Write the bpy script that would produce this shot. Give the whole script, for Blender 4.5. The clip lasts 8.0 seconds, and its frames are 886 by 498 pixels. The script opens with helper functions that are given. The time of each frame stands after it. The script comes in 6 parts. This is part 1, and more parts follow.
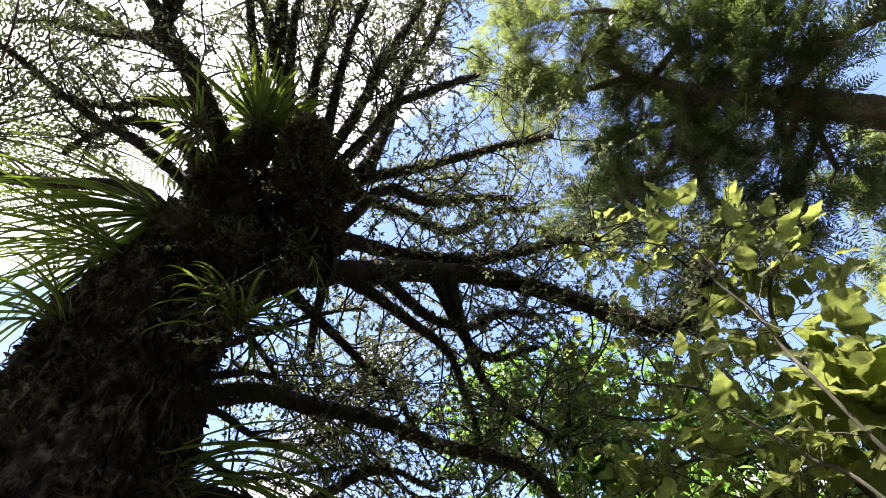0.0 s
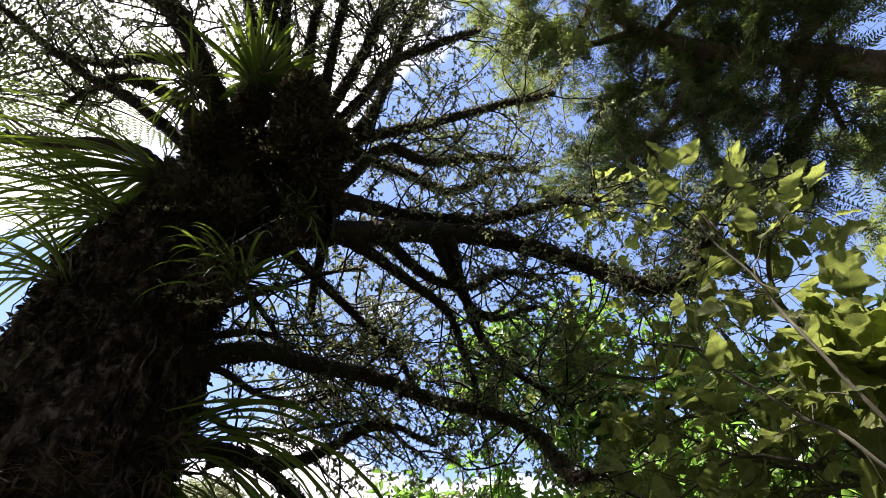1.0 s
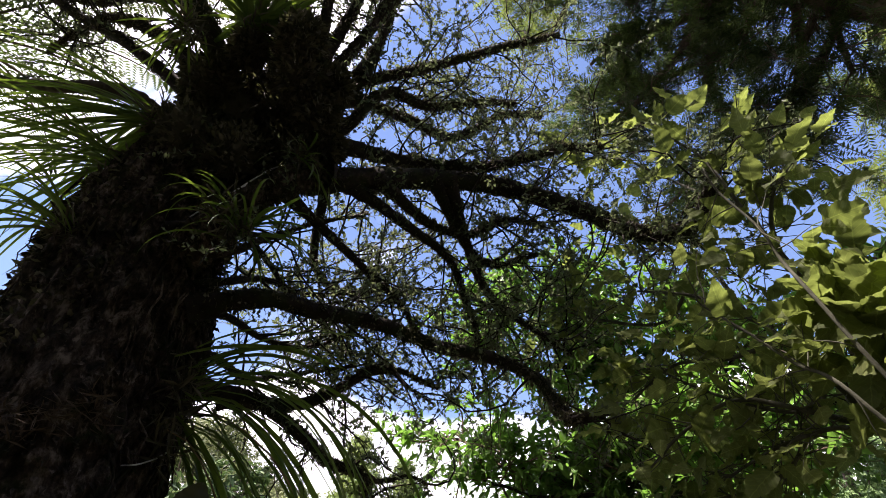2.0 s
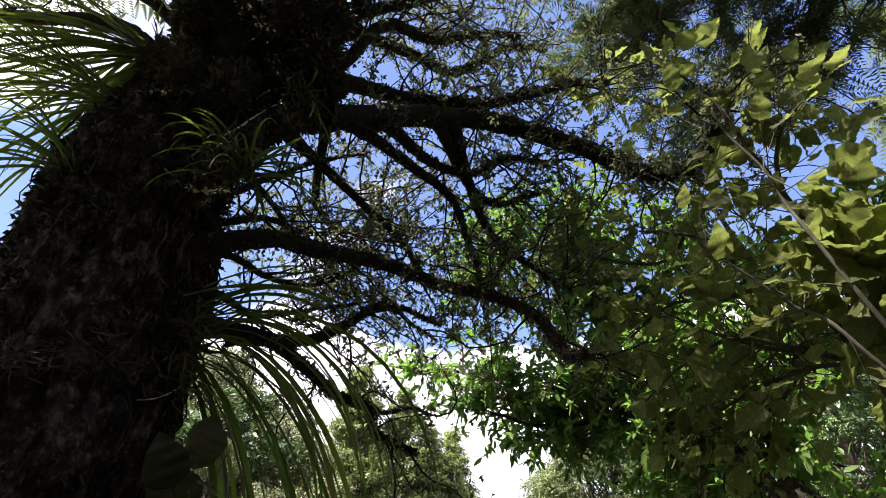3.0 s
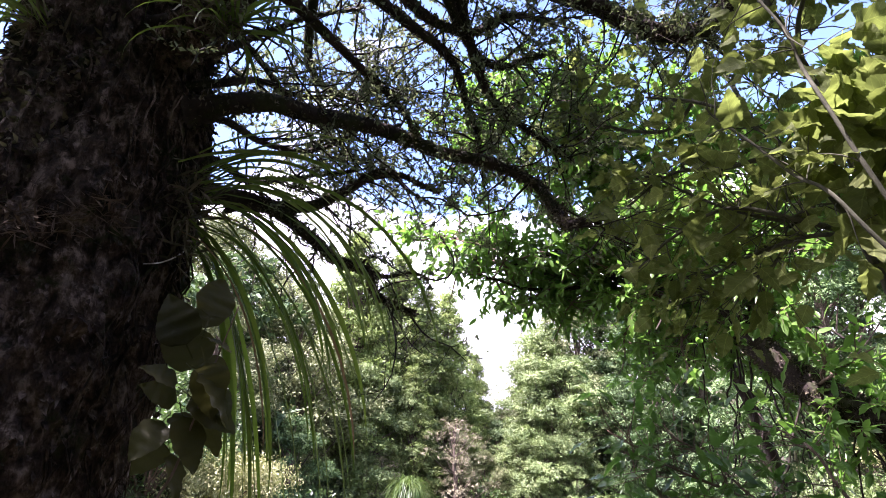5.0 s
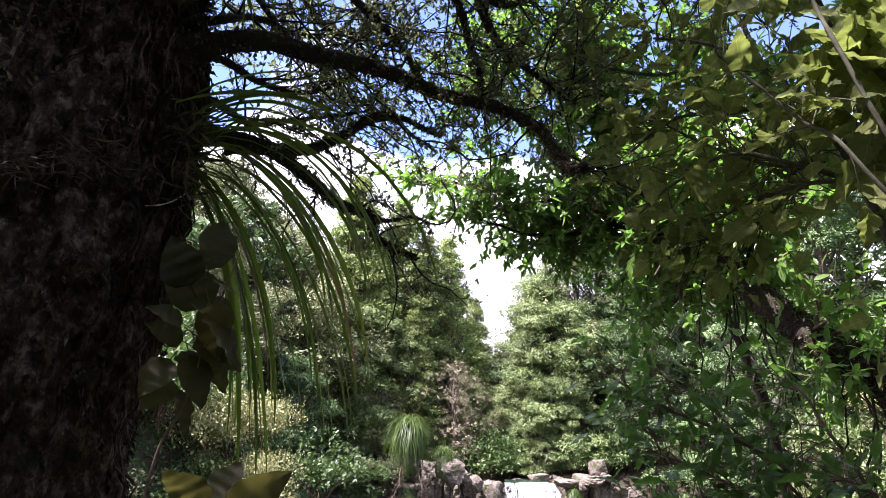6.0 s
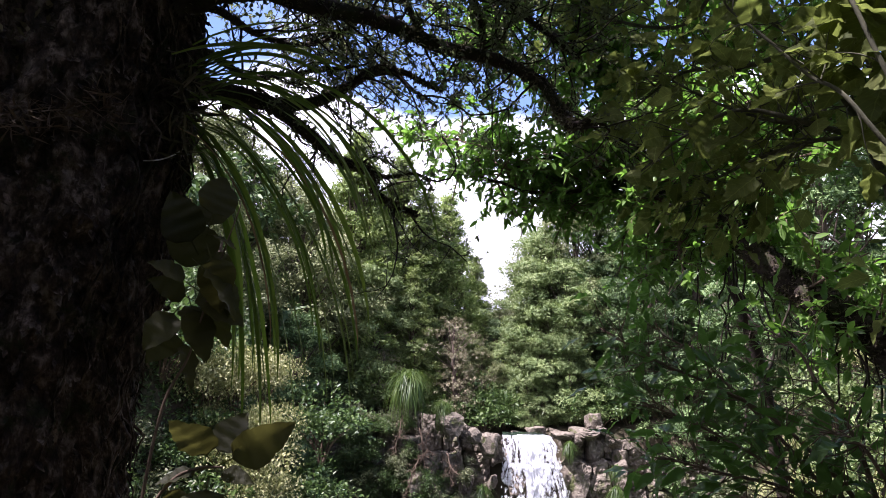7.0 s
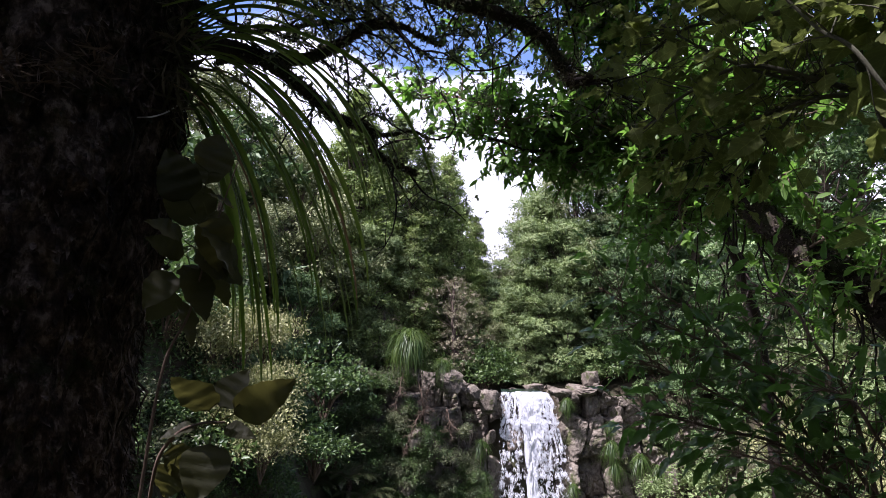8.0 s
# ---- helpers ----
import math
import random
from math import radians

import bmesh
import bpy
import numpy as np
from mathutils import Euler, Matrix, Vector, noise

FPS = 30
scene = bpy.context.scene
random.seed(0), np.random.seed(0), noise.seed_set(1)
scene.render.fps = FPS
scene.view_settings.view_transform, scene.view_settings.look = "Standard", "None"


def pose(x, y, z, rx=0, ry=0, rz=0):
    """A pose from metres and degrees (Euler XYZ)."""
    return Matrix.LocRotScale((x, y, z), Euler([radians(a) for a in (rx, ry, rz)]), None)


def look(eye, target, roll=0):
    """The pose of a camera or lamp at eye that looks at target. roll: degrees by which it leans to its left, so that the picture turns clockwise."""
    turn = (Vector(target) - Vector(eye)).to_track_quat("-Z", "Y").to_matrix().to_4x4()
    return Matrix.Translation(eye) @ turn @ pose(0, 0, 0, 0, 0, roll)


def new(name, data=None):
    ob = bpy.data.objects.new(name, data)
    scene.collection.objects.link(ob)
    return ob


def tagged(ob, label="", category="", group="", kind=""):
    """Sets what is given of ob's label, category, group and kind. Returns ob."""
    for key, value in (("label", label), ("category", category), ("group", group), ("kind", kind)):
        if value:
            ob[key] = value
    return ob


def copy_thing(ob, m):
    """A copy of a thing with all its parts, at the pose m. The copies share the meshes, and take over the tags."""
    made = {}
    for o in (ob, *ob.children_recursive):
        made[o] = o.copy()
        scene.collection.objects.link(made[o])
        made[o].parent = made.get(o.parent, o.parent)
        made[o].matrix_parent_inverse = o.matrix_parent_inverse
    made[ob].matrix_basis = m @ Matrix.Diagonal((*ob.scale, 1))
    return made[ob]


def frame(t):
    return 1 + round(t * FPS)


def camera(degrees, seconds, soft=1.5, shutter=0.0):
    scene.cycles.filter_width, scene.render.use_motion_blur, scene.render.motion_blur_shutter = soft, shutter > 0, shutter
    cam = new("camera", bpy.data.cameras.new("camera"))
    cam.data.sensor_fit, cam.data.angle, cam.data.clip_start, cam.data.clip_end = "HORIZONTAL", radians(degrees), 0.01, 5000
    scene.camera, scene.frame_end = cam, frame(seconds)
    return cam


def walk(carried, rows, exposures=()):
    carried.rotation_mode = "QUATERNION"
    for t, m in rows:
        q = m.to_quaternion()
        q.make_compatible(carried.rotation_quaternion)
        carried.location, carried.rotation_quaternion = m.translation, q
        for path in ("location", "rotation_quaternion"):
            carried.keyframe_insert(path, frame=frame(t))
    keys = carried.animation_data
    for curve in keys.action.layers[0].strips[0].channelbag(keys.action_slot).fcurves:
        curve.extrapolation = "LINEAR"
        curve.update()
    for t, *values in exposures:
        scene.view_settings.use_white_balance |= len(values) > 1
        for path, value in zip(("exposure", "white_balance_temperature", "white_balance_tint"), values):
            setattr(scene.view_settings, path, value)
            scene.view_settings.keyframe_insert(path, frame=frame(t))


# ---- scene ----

# ---------------------------------------------------------------- camera and walk
cam = camera(74.8, 8.0, soft=0.85)
EYE = 1.6
# seconds, x, y, z from the first eye, pitch, yaw, roll
ROWS = [
    (0.0, 0.000, 0.000, 0.000, 49.28, 0.61, -0.39),
    (0.5, 0.010, -0.002, 0.002, 47.24, 0.88, -0.18),
    (1.0, 0.005, -0.005, 0.009, 45.19, 0.71, -0.26),
    (2.5, -0.024, -0.030, 0.025, 36.50, 0.42, -0.25),
    (3.0, -0.032, -0.040, 0.034, 33.21, 0.38, -0.24),
    (3.5, -0.049, -0.035, 0.037, 29.87, -0.04, -0.28),
    (4.0, -0.049, -0.033, 0.040, 26.57, -0.09, -0.22),
    (4.5, -0.044, -0.027, 0.043, 23.22, -0.07, -0.13),
    (5.0, -0.045, -0.031, 0.041, 20.14, -0.01, 0.00),
    (6.5, -0.043, -0.037, 0.033, 12.49, 0.09, 0.62),
    (7.0, -0.045, -0.036, 0.032, 10.54, 0.06, 0.67),
    (7.5, -0.043, -0.031, 0.031, 8.54, 0.02, 0.69),
    (8.0, -0.042, -0.026, 0.030, 6.60, 0.00, 0.72),
]
EXPOSURES = [(0.0, 2.48, 6450, 27), (0.5, 2.3, 6450, 27), (1.0, 2.02, 6450, 27), (2.5, 1.66, 6400, 26), (3.0, 1.73, 6300, 28), 
             (3.5, 2.1, 6150, 32), (4.0, 2.45, 6050, 35), (4.5, 2.83, 5950, 38), (5.0, 2.74, 5900, 39), (6.5, 1.97, 5950, 32), (7.0, 1.74, 5900, 32), (8.0, 1.32, 5750, 31)]
walk(cam, [(t, pose(x, y, EYE + z, 0, 0, yaw) @ pose(0, 0, 0, 90 + pitch) @ pose(0, 0, 0, 0, 0, roll)) for t, x, y, z, pitch, yaw, roll in ROWS],
     exposures=EXPOSURES)

# ---------------------------------------------------------------- world, sun
SUN_EL, SUN_AZ = 63.0, -114.0
world = bpy.data.worlds.new("sky")
scene.world = world
world.use_nodes = True
wt = world.node_tree
wt.nodes.clear()


def wire(tree, a, out, b, inp):
    tree.links.new(a.outputs[out], b.inputs[inp])


sky = wt.nodes.new("ShaderNodeTexSky")
sky.sky_type = "NISHITA"
sky.sun_disc = False
sky.sun_elevation, sky.sun_rotation = radians(SUN_EL), radians(SUN_AZ)
sky.air_density, sky.dust_density, sky.ozone_density = 1.0, 0.2, 1.8
coord = wt.nodes.new("ShaderNodeTexCoord")
puff = wt.nodes.new("ShaderNodeTexNoise")
puff.inputs["Scale"].default_value, puff.inputs["Detail"].default_value, puff.inputs["Roughness"].default_value = 2.1, 7, 0.55
sep = wt.nodes.new("ShaderNodeSeparateXYZ")
low = wt.nodes.new("ShaderNodeMapRange")
low.inputs["From Min"].default_value, low.inputs["From Max"].default_value = 0.3, 0.46
low.inputs["To Min"].default_value, low.inputs["To Max"].default_value = 0.4, -0.13
add = wt.nodes.new("ShaderNodeMath")
edge = wt.nodes.new("ShaderNodeMapRange")
edge.interpolation_type = "SMOOTHSTEP"
edge.inputs["From Min"].default_value, edge.inputs["From Max"].default_value = 0.54, 0.66
mixc = wt.nodes.new("ShaderNodeMix")
mixc.data_type = "RGBA"
mixc.inputs["B"].default_value = (7.5, 7.6, 7.8, 1)
back = wt.nodes.new("ShaderNodeBackground")
back.inputs["Strength"].default_value = 0.09
wout = wt.nodes.new("ShaderNodeOutputWorld")
wire(wt, coord, "Generated", puff, "Vector")
wire(wt, coord, "Generated", sep, "Vector")
wire(wt, sep, "Z", low, "Value")
wire(wt, puff, 0, add, 0)
wire(wt, low, 0, add, 1)
glare = wt.nodes.new("ShaderNodeVectorMath")
glare.operation = "DOT_PRODUCT"
glare.inputs[1].default_value = (math.sin(radians(SUN_AZ)) * math.cos(radians(SUN_EL)), math.cos(radians(SUN_AZ)) * math.cos(radians(SUN_EL)), math.sin(radians(SUN_EL)))
haze = wt.nodes.new("ShaderNodeMapRange")
haze.inputs["From Min"].default_value, haze.inputs["From Max"].default_value = 0.6, 0.84
haze.inputs["To Min"].default_value, haze.inputs["To Max"].default_value = 0.0, 0.42
add2 = wt.nodes.new("ShaderNodeMath")
wire(wt, coord, "Generated", glare, 0)
wire(wt, glare, "Value", haze, "Value")
wire(wt, add, 0, add2, 0)
wire(wt, haze, 0, add2, 1)
wire(wt, add2, 0, edge, "Value")
wire(wt, edge, 0, mixc, "Factor")
wire(wt, sky, 0, mixc, "A")
wire(wt, mixc, "Result", back, "Color")
wire(wt, back, 0, wout, 0)

sun_way = Vector((math.sin(radians(SUN_AZ)) * math.cos(radians(SUN_EL)), math.cos(radians(SUN_AZ)) * math.cos(radians(SUN_EL)), math.sin(radians(SUN_EL))))
sun = new("sun", bpy.data.lights.new("sun", "SUN"))
sun.data.energy, sun.data.angle, sun.data.color = 5.0, radians(0.55), (1.0, 0.95, 0.86)
sun.matrix_world = look(sun_way * 60, (0, 0, 0))


# ---------------------------------------------------------------- materials
def nodes_of(name):
    m = bpy.data.materials.new(name)
    m.use_nodes = True
    t = m.node_tree
    t.nodes.clear()
    return m, t, t.nodes.new("ShaderNodeOutputMaterial")


def ramp(t, stops):
    r = t.nodes.new("ShaderNodeValToRGB")
    e = r.color_ramp.elements
    while len(e) < len(stops):
        e.new(0.5)
    for k, (p, c) in zip(e, stops):
        k.position, k.color = p, (*c, 1)
    return r


def noise_node(t, scale, detail=6, rough=0.6, stretch=None):
    n = t.nodes.new("ShaderNodeTexNoise")
    n.inputs["Scale"].default_value, n.inputs["Detail"].default_value, n.inputs["Roughness"].default_value = scale, detail, rough
    c = t.nodes.new("ShaderNodeTexCoord")
    if stretch:
        mp = t.nodes.new("ShaderNodeMapping")
        mp.inputs["Scale"].default_value = stretch
        wire(t, c, "Object", mp, "Vector")
        wire(t, mp, 0, n, "Vector")
    else:
        wire(t, c, "Object", n, "Vector")
    return n


def leaf_material(name, colours, glow, through_part=0.45, rough=0.45, by_object=False, vein=0.0, clump=False):
    """Leaf: a coat that reflects, and light that passes through the blade."""
    m, t, out = nodes_of(name)
    src = t.nodes.new("ShaderNodeObjectInfo" if by_object else "ShaderNodeNewGeometry")
    n = len(colours)
    col = ramp(t, [(i / max(1, n - 1), c) for i, c in enumerate(colours)])
    big = noise_node(t, 1.3, 3)
    mix = t.nodes.new("ShaderNodeMath")
    mix.operation = "MULTIPLY_ADD"
    mix.inputs[1].default_value, mix.inputs[2].default_value = 0.75, -0.24
    sumn = t.nodes.new("ShaderNodeMath")
    if clump:
        mix.inputs[1].default_value, mix.inputs[2].default_value = 0.45, -0.55
        sumn.operation = "MULTIPLY_ADD"
        sumn.inputs[2].default_value = 0.0
    wire(t, src, "Random" if by_object else "Random Per Island", mix, 0)
    if clump:
        sumn.inputs[1].default_value = 1.7
        wire(t, big, 0, sumn, 0)
        wire(t, mix, 0, sumn, 2)
    else:
        wire(t, mix, 0, sumn, 0)
        wire(t, big, 0, sumn, 1)
    wire(t, sumn, 0, col, 0)
    fine = noise_node(t, 60, 4)
    spots = t.nodes.new("ShaderNodeMix")
    spots.data_type, spots.blend_type = "RGBA", "MULTIPLY"
    spots.inputs["Factor"].default_value = 0.35
    shade = ramp(t, [(0.3, (0.45, 0.42, 0.3)), (0.6, (1, 1, 1))])
    wire(t, fine, 0, shade, 0)
    if clump:
        each, vary, tone = t.nodes.new("ShaderNodeObjectInfo"), t.nodes.new("ShaderNodeMapRange"), t.nodes.new("ShaderNodeVectorMath")
        vary.inputs["To Min"].default_value, vary.inputs["To Max"].default_value = 0.65, 1.25
        tone.operation = "MULTIPLY"
        wire(t, each, "Random", vary, "Value")
        wire(t, col, 0, tone, 0)
        wire(t, vary, 0, tone, 1)
        col = tone
    wire(t, col, 0, spots, "A")
    wire(t, shade, 0, spots, "B")
    if vein:
        oc, sx = t.nodes.new("ShaderNodeTexCoord"), t.nodes.new("ShaderNodeSeparateXYZ")
        wire(t, oc, "Object", sx, 0)
        ay, lin, sn = (t.nodes.new("ShaderNodeMath") for _ in range(3))
        ay.operation, lin.operation, sn.operation = "ABSOLUTE", "MULTIPLY_ADD", "SINE"
        wire(t, sx, "Y", ay, 0)
        wire(t, ay, 0, lin, 0)
        lin.inputs[1].default_value = -0.8
        wire(t, sx, "X", lin, 2)
        k = t.nodes.new("ShaderNodeMath")
        k.operation = "MULTIPLY"
        k.inputs[1].default_value = vein
        wire(t, lin, 0, k, 0)
        wire(t, k, 0, sn, 0)
        vr = ramp(t, [(0.0, (0.95, 0.95, 0.95)), (0.8, (0.97, 0.97, 0.97)), (1.0, (1.3, 1.27, 1.2))])
        wire(t, sn, 0, vr, 0)
        rib = t.nodes.new("ShaderNodeMapRange")
        rib.inputs["From Min"].default_value, rib.inputs["From Max"].default_value = 0.0012, 0.0034
        rib.inputs["To Min"].default_value, rib.inputs["To Max"].default_value = 1.7, 1.0
        wire(t, ay, 0, rib, "Value")
        vm2 = t.nodes.new("ShaderNodeVectorMath")
        vm2.operation = "MULTIPLY"
        wire(t, vr, 0, vm2, 0)
        wire(t, rib, 0, vm2, 1)
        vr = vm2
        vm = t.nodes.new("ShaderNodeMix")
        vm.data_type, vm.blend_type = "RGBA", "MULTIPLY"
        vm.inputs["Factor"].default_value = 1.0
        wire(t, spots, "Result", vm, "A")
        wire(t, vr, 0, vm, "B")
        spots = vm
    p = t.nodes.new("ShaderNodeBsdfPrincipled")
    p.inputs["Roughness"].default_value = rough
    p.inputs["Specular IOR Level"].default_value = 0.4
    wire(t, spots, "Result", p, "Base Color")
    tr = t.nodes.new("ShaderNodeBsdfTranslucent")
    tint = t.nodes.new("ShaderNodeMix")
    tint.data_type, tint.blend_type = "RGBA", "MIX"
    tint.inputs["Factor"].default_value = 0.4 if vein else 0.6
    tint.inputs["B"].default_value = (*glow, 1)
    wire(t, spots, "Result", tint, "A")
    wire(t, tint, "Result", tr, "Color")
    bump = t.nodes.new("ShaderNodeBump")
    bump.inputs["Strength"].default_value, bump.inputs["Distance"].default_value = 0.4, 0.004
    wire(t, fine, 0, bump, "Height")
    wire(t, bump, 0, p, "Normal")
    ms = t.nodes.new("ShaderNodeMixShader")
    ms.inputs[0].default_value = through_part
    wire(t, p, 0, ms, 1)
    wire(t, tr, 0, ms, 2)
    wire(t, ms, 0, out, 0)
    return m


def rough_material(name, stops, scale, stretch=None, roughness=0.9, bump_depth=0.02, moss=None, moss_edge=0.55, fine_scale=40):
    """Bark, stone or soil: two scales of noise for colour, relief by both, moss in patches."""
    m, t, out = nodes_of(name)
    a = noise_node(t, scale, 8, 0.65, stretch)
    b = noise_node(t, fine_scale, 6, 0.6, stretch)
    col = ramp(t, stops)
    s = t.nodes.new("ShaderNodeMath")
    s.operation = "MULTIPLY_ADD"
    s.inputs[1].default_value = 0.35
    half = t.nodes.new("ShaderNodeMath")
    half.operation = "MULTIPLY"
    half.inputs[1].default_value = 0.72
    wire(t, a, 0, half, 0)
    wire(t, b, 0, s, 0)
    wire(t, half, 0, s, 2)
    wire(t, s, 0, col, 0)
    p = t.nodes.new("ShaderNodeBsdfPrincipled")
    p.inputs["Roughness"].default_value = roughness
    p.inputs["Specular IOR Level"].default_value = 0.25
    last = col
    if moss:
        k = noise_node(t, scale * 0.45, 7, 0.7)
        e = t.nodes.new("ShaderNodeMapRange")
        e.inputs["From Min"].default_value, e.inputs["From Max"].default_value = moss_edge, moss_edge + 0.08
        mx = t.nodes.new("ShaderNodeMix")
        mx.data_type = "RGBA"
        mc = ramp(t, [(0.3, tuple(c * 0.5 for c in moss)), (0.7, moss)])
        wire(t, b, 0, mc, 0)
        wire(t, k, 0, e, "Value")
        wire(t, e, 0, mx, "Factor")
        wire(t, col, 0, mx, "A")
        wire(t, mc, 0, mx, "B")
        wire(t, mx, "Result", p, "Base Color")
    else:
        wire(t, col, 0, p, "Base Color")
    bump = t.nodes.new("ShaderNodeBump")
    bump.inputs["Strength"].default_value, bump.inputs["Distance"].default_value = 0.9, bump_depth
    wire(t, s, 0, bump, "Height")
    wire(t, bump, 0, p, "Normal")
    wire(t, p, 0, out, 0)
    return m


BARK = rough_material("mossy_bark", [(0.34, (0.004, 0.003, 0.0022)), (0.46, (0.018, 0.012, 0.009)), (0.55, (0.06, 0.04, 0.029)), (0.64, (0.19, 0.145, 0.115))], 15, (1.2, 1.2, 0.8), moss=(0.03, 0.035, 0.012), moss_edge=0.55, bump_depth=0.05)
LIMB = rough_material("limb_bark", [(0.3, (0.008, 0.006, 0.005)), (0.55, (0.028, 0.02, 0.016)), (0.75, (0.08, 0.06, 0.045))], 12, moss=(0.035, 0.04, 0.015), moss_edge=0.5, bump_depth=0.012)
PALE_WOOD = rough_material("weathered_wood", [(0.35, (0.12, 0.1, 0.085)), (0.5, (0.35, 0.32, 0.28)), (0.62, (0.6, 0.57, 0.52))], 14, (1, 1, 0.3), bump_depth=0.006)
GREY_BARK = rough_material("grey_bark", [(0.3, (0.03, 0.022, 0.017)), (0.5, (0.085, 0.062, 0.048)), (0.68, (0.19, 0.15, 0.12))], 7, (1, 1, 0.6), moss=(0.08, 0.09, 0.04), bump_depth=0.015)
TWIG = rough_material("twig_bark", [(0.3, (0.05, 0.035, 0.025)), (0.6, (0.14, 0.1, 0.07))], 30, bump_depth=0.003)
STEM = rough_material("stem_bark", [(0.3, (0.033, 0.034, 0.022)), (0.6, (0.09, 0.088, 0.058))], 30, bump_depth=0.003)
ROCK = rough_material("cliff_rock", [(0.34, (0.025, 0.021, 0.017)), (0.45, (0.085, 0.07, 0.054)), (0.54, (0.15, 0.128, 0.1)), (0.63, (0.2, 0.172, 0.135)), (0.72, (0.36, 0.33, 0.28))], 2.4, moss=(0.075, 0.085, 0.03), moss_edge=0.54, bump_depth=0.08, fine_scale=9)
SOIL = rough_material("forest_floor", [(0.3, (0.015, 0.012, 0.008)), (0.5, (0.04, 0.032, 0.018)), (0.7, (0.04, 0.05, 0.018))], 0.8, moss=(0.03, 0.05, 0.015), bump_depth=0.1, fine_scale=14)

MOSS = leaf_material("moss", [(0.018, 0.014, 0.01), (0.055, 0.043, 0.027), (0.16, 0.135, 0.09)], (0.1, 0.12, 0.03), 0.25, 0.8)
CROWN = leaf_material("fine_crown", [(0.03, 0.041, 0.023), (0.066, 0.081, 0.046), (0.13, 0.143, 0.085)], (0.2, 0.25, 0.09), 0.5, 0.55)
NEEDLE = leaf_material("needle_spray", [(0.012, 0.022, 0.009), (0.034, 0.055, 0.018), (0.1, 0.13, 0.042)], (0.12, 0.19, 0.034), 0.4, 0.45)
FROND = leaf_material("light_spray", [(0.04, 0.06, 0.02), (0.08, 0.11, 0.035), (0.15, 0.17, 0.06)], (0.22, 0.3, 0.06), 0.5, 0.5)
BROAD = leaf_material("broad_leaf", [(0.055, 0.105, 0.022), (0.09, 0.175, 0.034), (0.15, 0.25, 0.055)], (0.18, 0.4, 0.04), 0.5, 0.4)
GLOSSY = leaf_material("glossy_leaf", [(0.036, 0.075, 0.018), (0.055, 0.115, 0.026), (0.09, 0.16, 0.042)], (0.14, 0.34, 0.04), 0.42, 0.3, by_object=True)
FELT = leaf_material("felted_leaf", [(0.07, 0.092, 0.022), (0.12, 0.15, 0.034), (0.18, 0.21, 0.06)], (0.26, 0.33, 0.065), 0.62, 0.7, by_object=True, vein=300.0)
DULL = leaf_material("dull_round_leaf", [(0.02, 0.022, 0.007), (0.032, 0.034, 0.01), (0.05, 0.05, 0.014)], (0.15, 0.145, 0.03), 0.45, 0.65, by_object=True)
STRAP = leaf_material("strap_leaf", [(0.034, 0.075, 0.009), (0.062, 0.12, 0.016), (0.11, 0.15, 0.028)], (0.24, 0.36, 0.035), 0.36, 0.45, by_object=True)
DRY = leaf_material("dry_leaf", [(0.16, 0.1, 0.05), (0.3, 0.2, 0.1)], (0.4, 0.25, 0.1), 0.35, 0.7, by_object=True)
GRASS = leaf_material("grass_blade", [(0.025, 0.055, 0.012), (0.05, 0.098, 0.02), (0.1, 0.14, 0.038)], (0.2, 0.32, 0.05), 0.35, 0.45)
FAR_A = leaf_material("far_leaf_light", [(0.04, 0.07, 0.022), (0.15, 0.21, 0.076), (0.27, 0.325, 0.135)], (0.26, 0.36, 0.09), 0.25, 0.6, clump=True)
FAR_B = leaf_material("far_leaf_dark", [(0.023, 0.046, 0.019), (0.080, 0.145, 0.046), (0.217, 0.304, 0.109)], (0.1, 0.18, 0.04), 0.22, 0.6, clump=True)
FAR_C = leaf_material("far_leaf_grey", [(0.066, 0.092, 0.033), (0.178, 0.21, 0.083), (0.34, 0.365, 0.165)], (0.18, 0.22, 0.08), 0.22, 0.6, clump=True)
FAR_Y = leaf_material("far_leaf_yellow", [(0.042, 0.08, 0.018), (0.175, 0.245, 0.066), (0.38, 0.44, 0.15)], (0.25, 0.36, 0.07), 0.28, 0.6, clump=True)
FAR_D = leaf_material("dry_twig_leaf", [(0.09, 0.08, 0.05), (0.2, 0.18, 0.11), (0.4, 0.37, 0.23)], (0.2, 0.17, 0.1), 0.2, 0.7, clump=True)
# both bank leaves are darker: the gorge's shade is put into their colour
SHADED_BANK = leaf_material("shaded_bank_leaf", [(0.014, 0.032, 0.009), (0.042, 0.085, 0.02), (0.11, 0.17, 0.044)], (0.1, 0.18, 0.04), 0.25, 0.45)
SHADED_BANK_GREY = leaf_material("shaded_bank_grey_leaf", [(0.03, 0.042, 0.018), (0.075, 0.092, 0.04), (0.18, 0.2, 0.095)], (0.13, 0.17, 0.06), 0.25, 0.55)
BLOSSOM = leaf_material("pale_blossom", [(0.06, 0.08, 0.022), (0.22, 0.235, 0.085), (0.5, 0.5, 0.25)], (0.3, 0.34, 0.1), 0.3, 0.6)


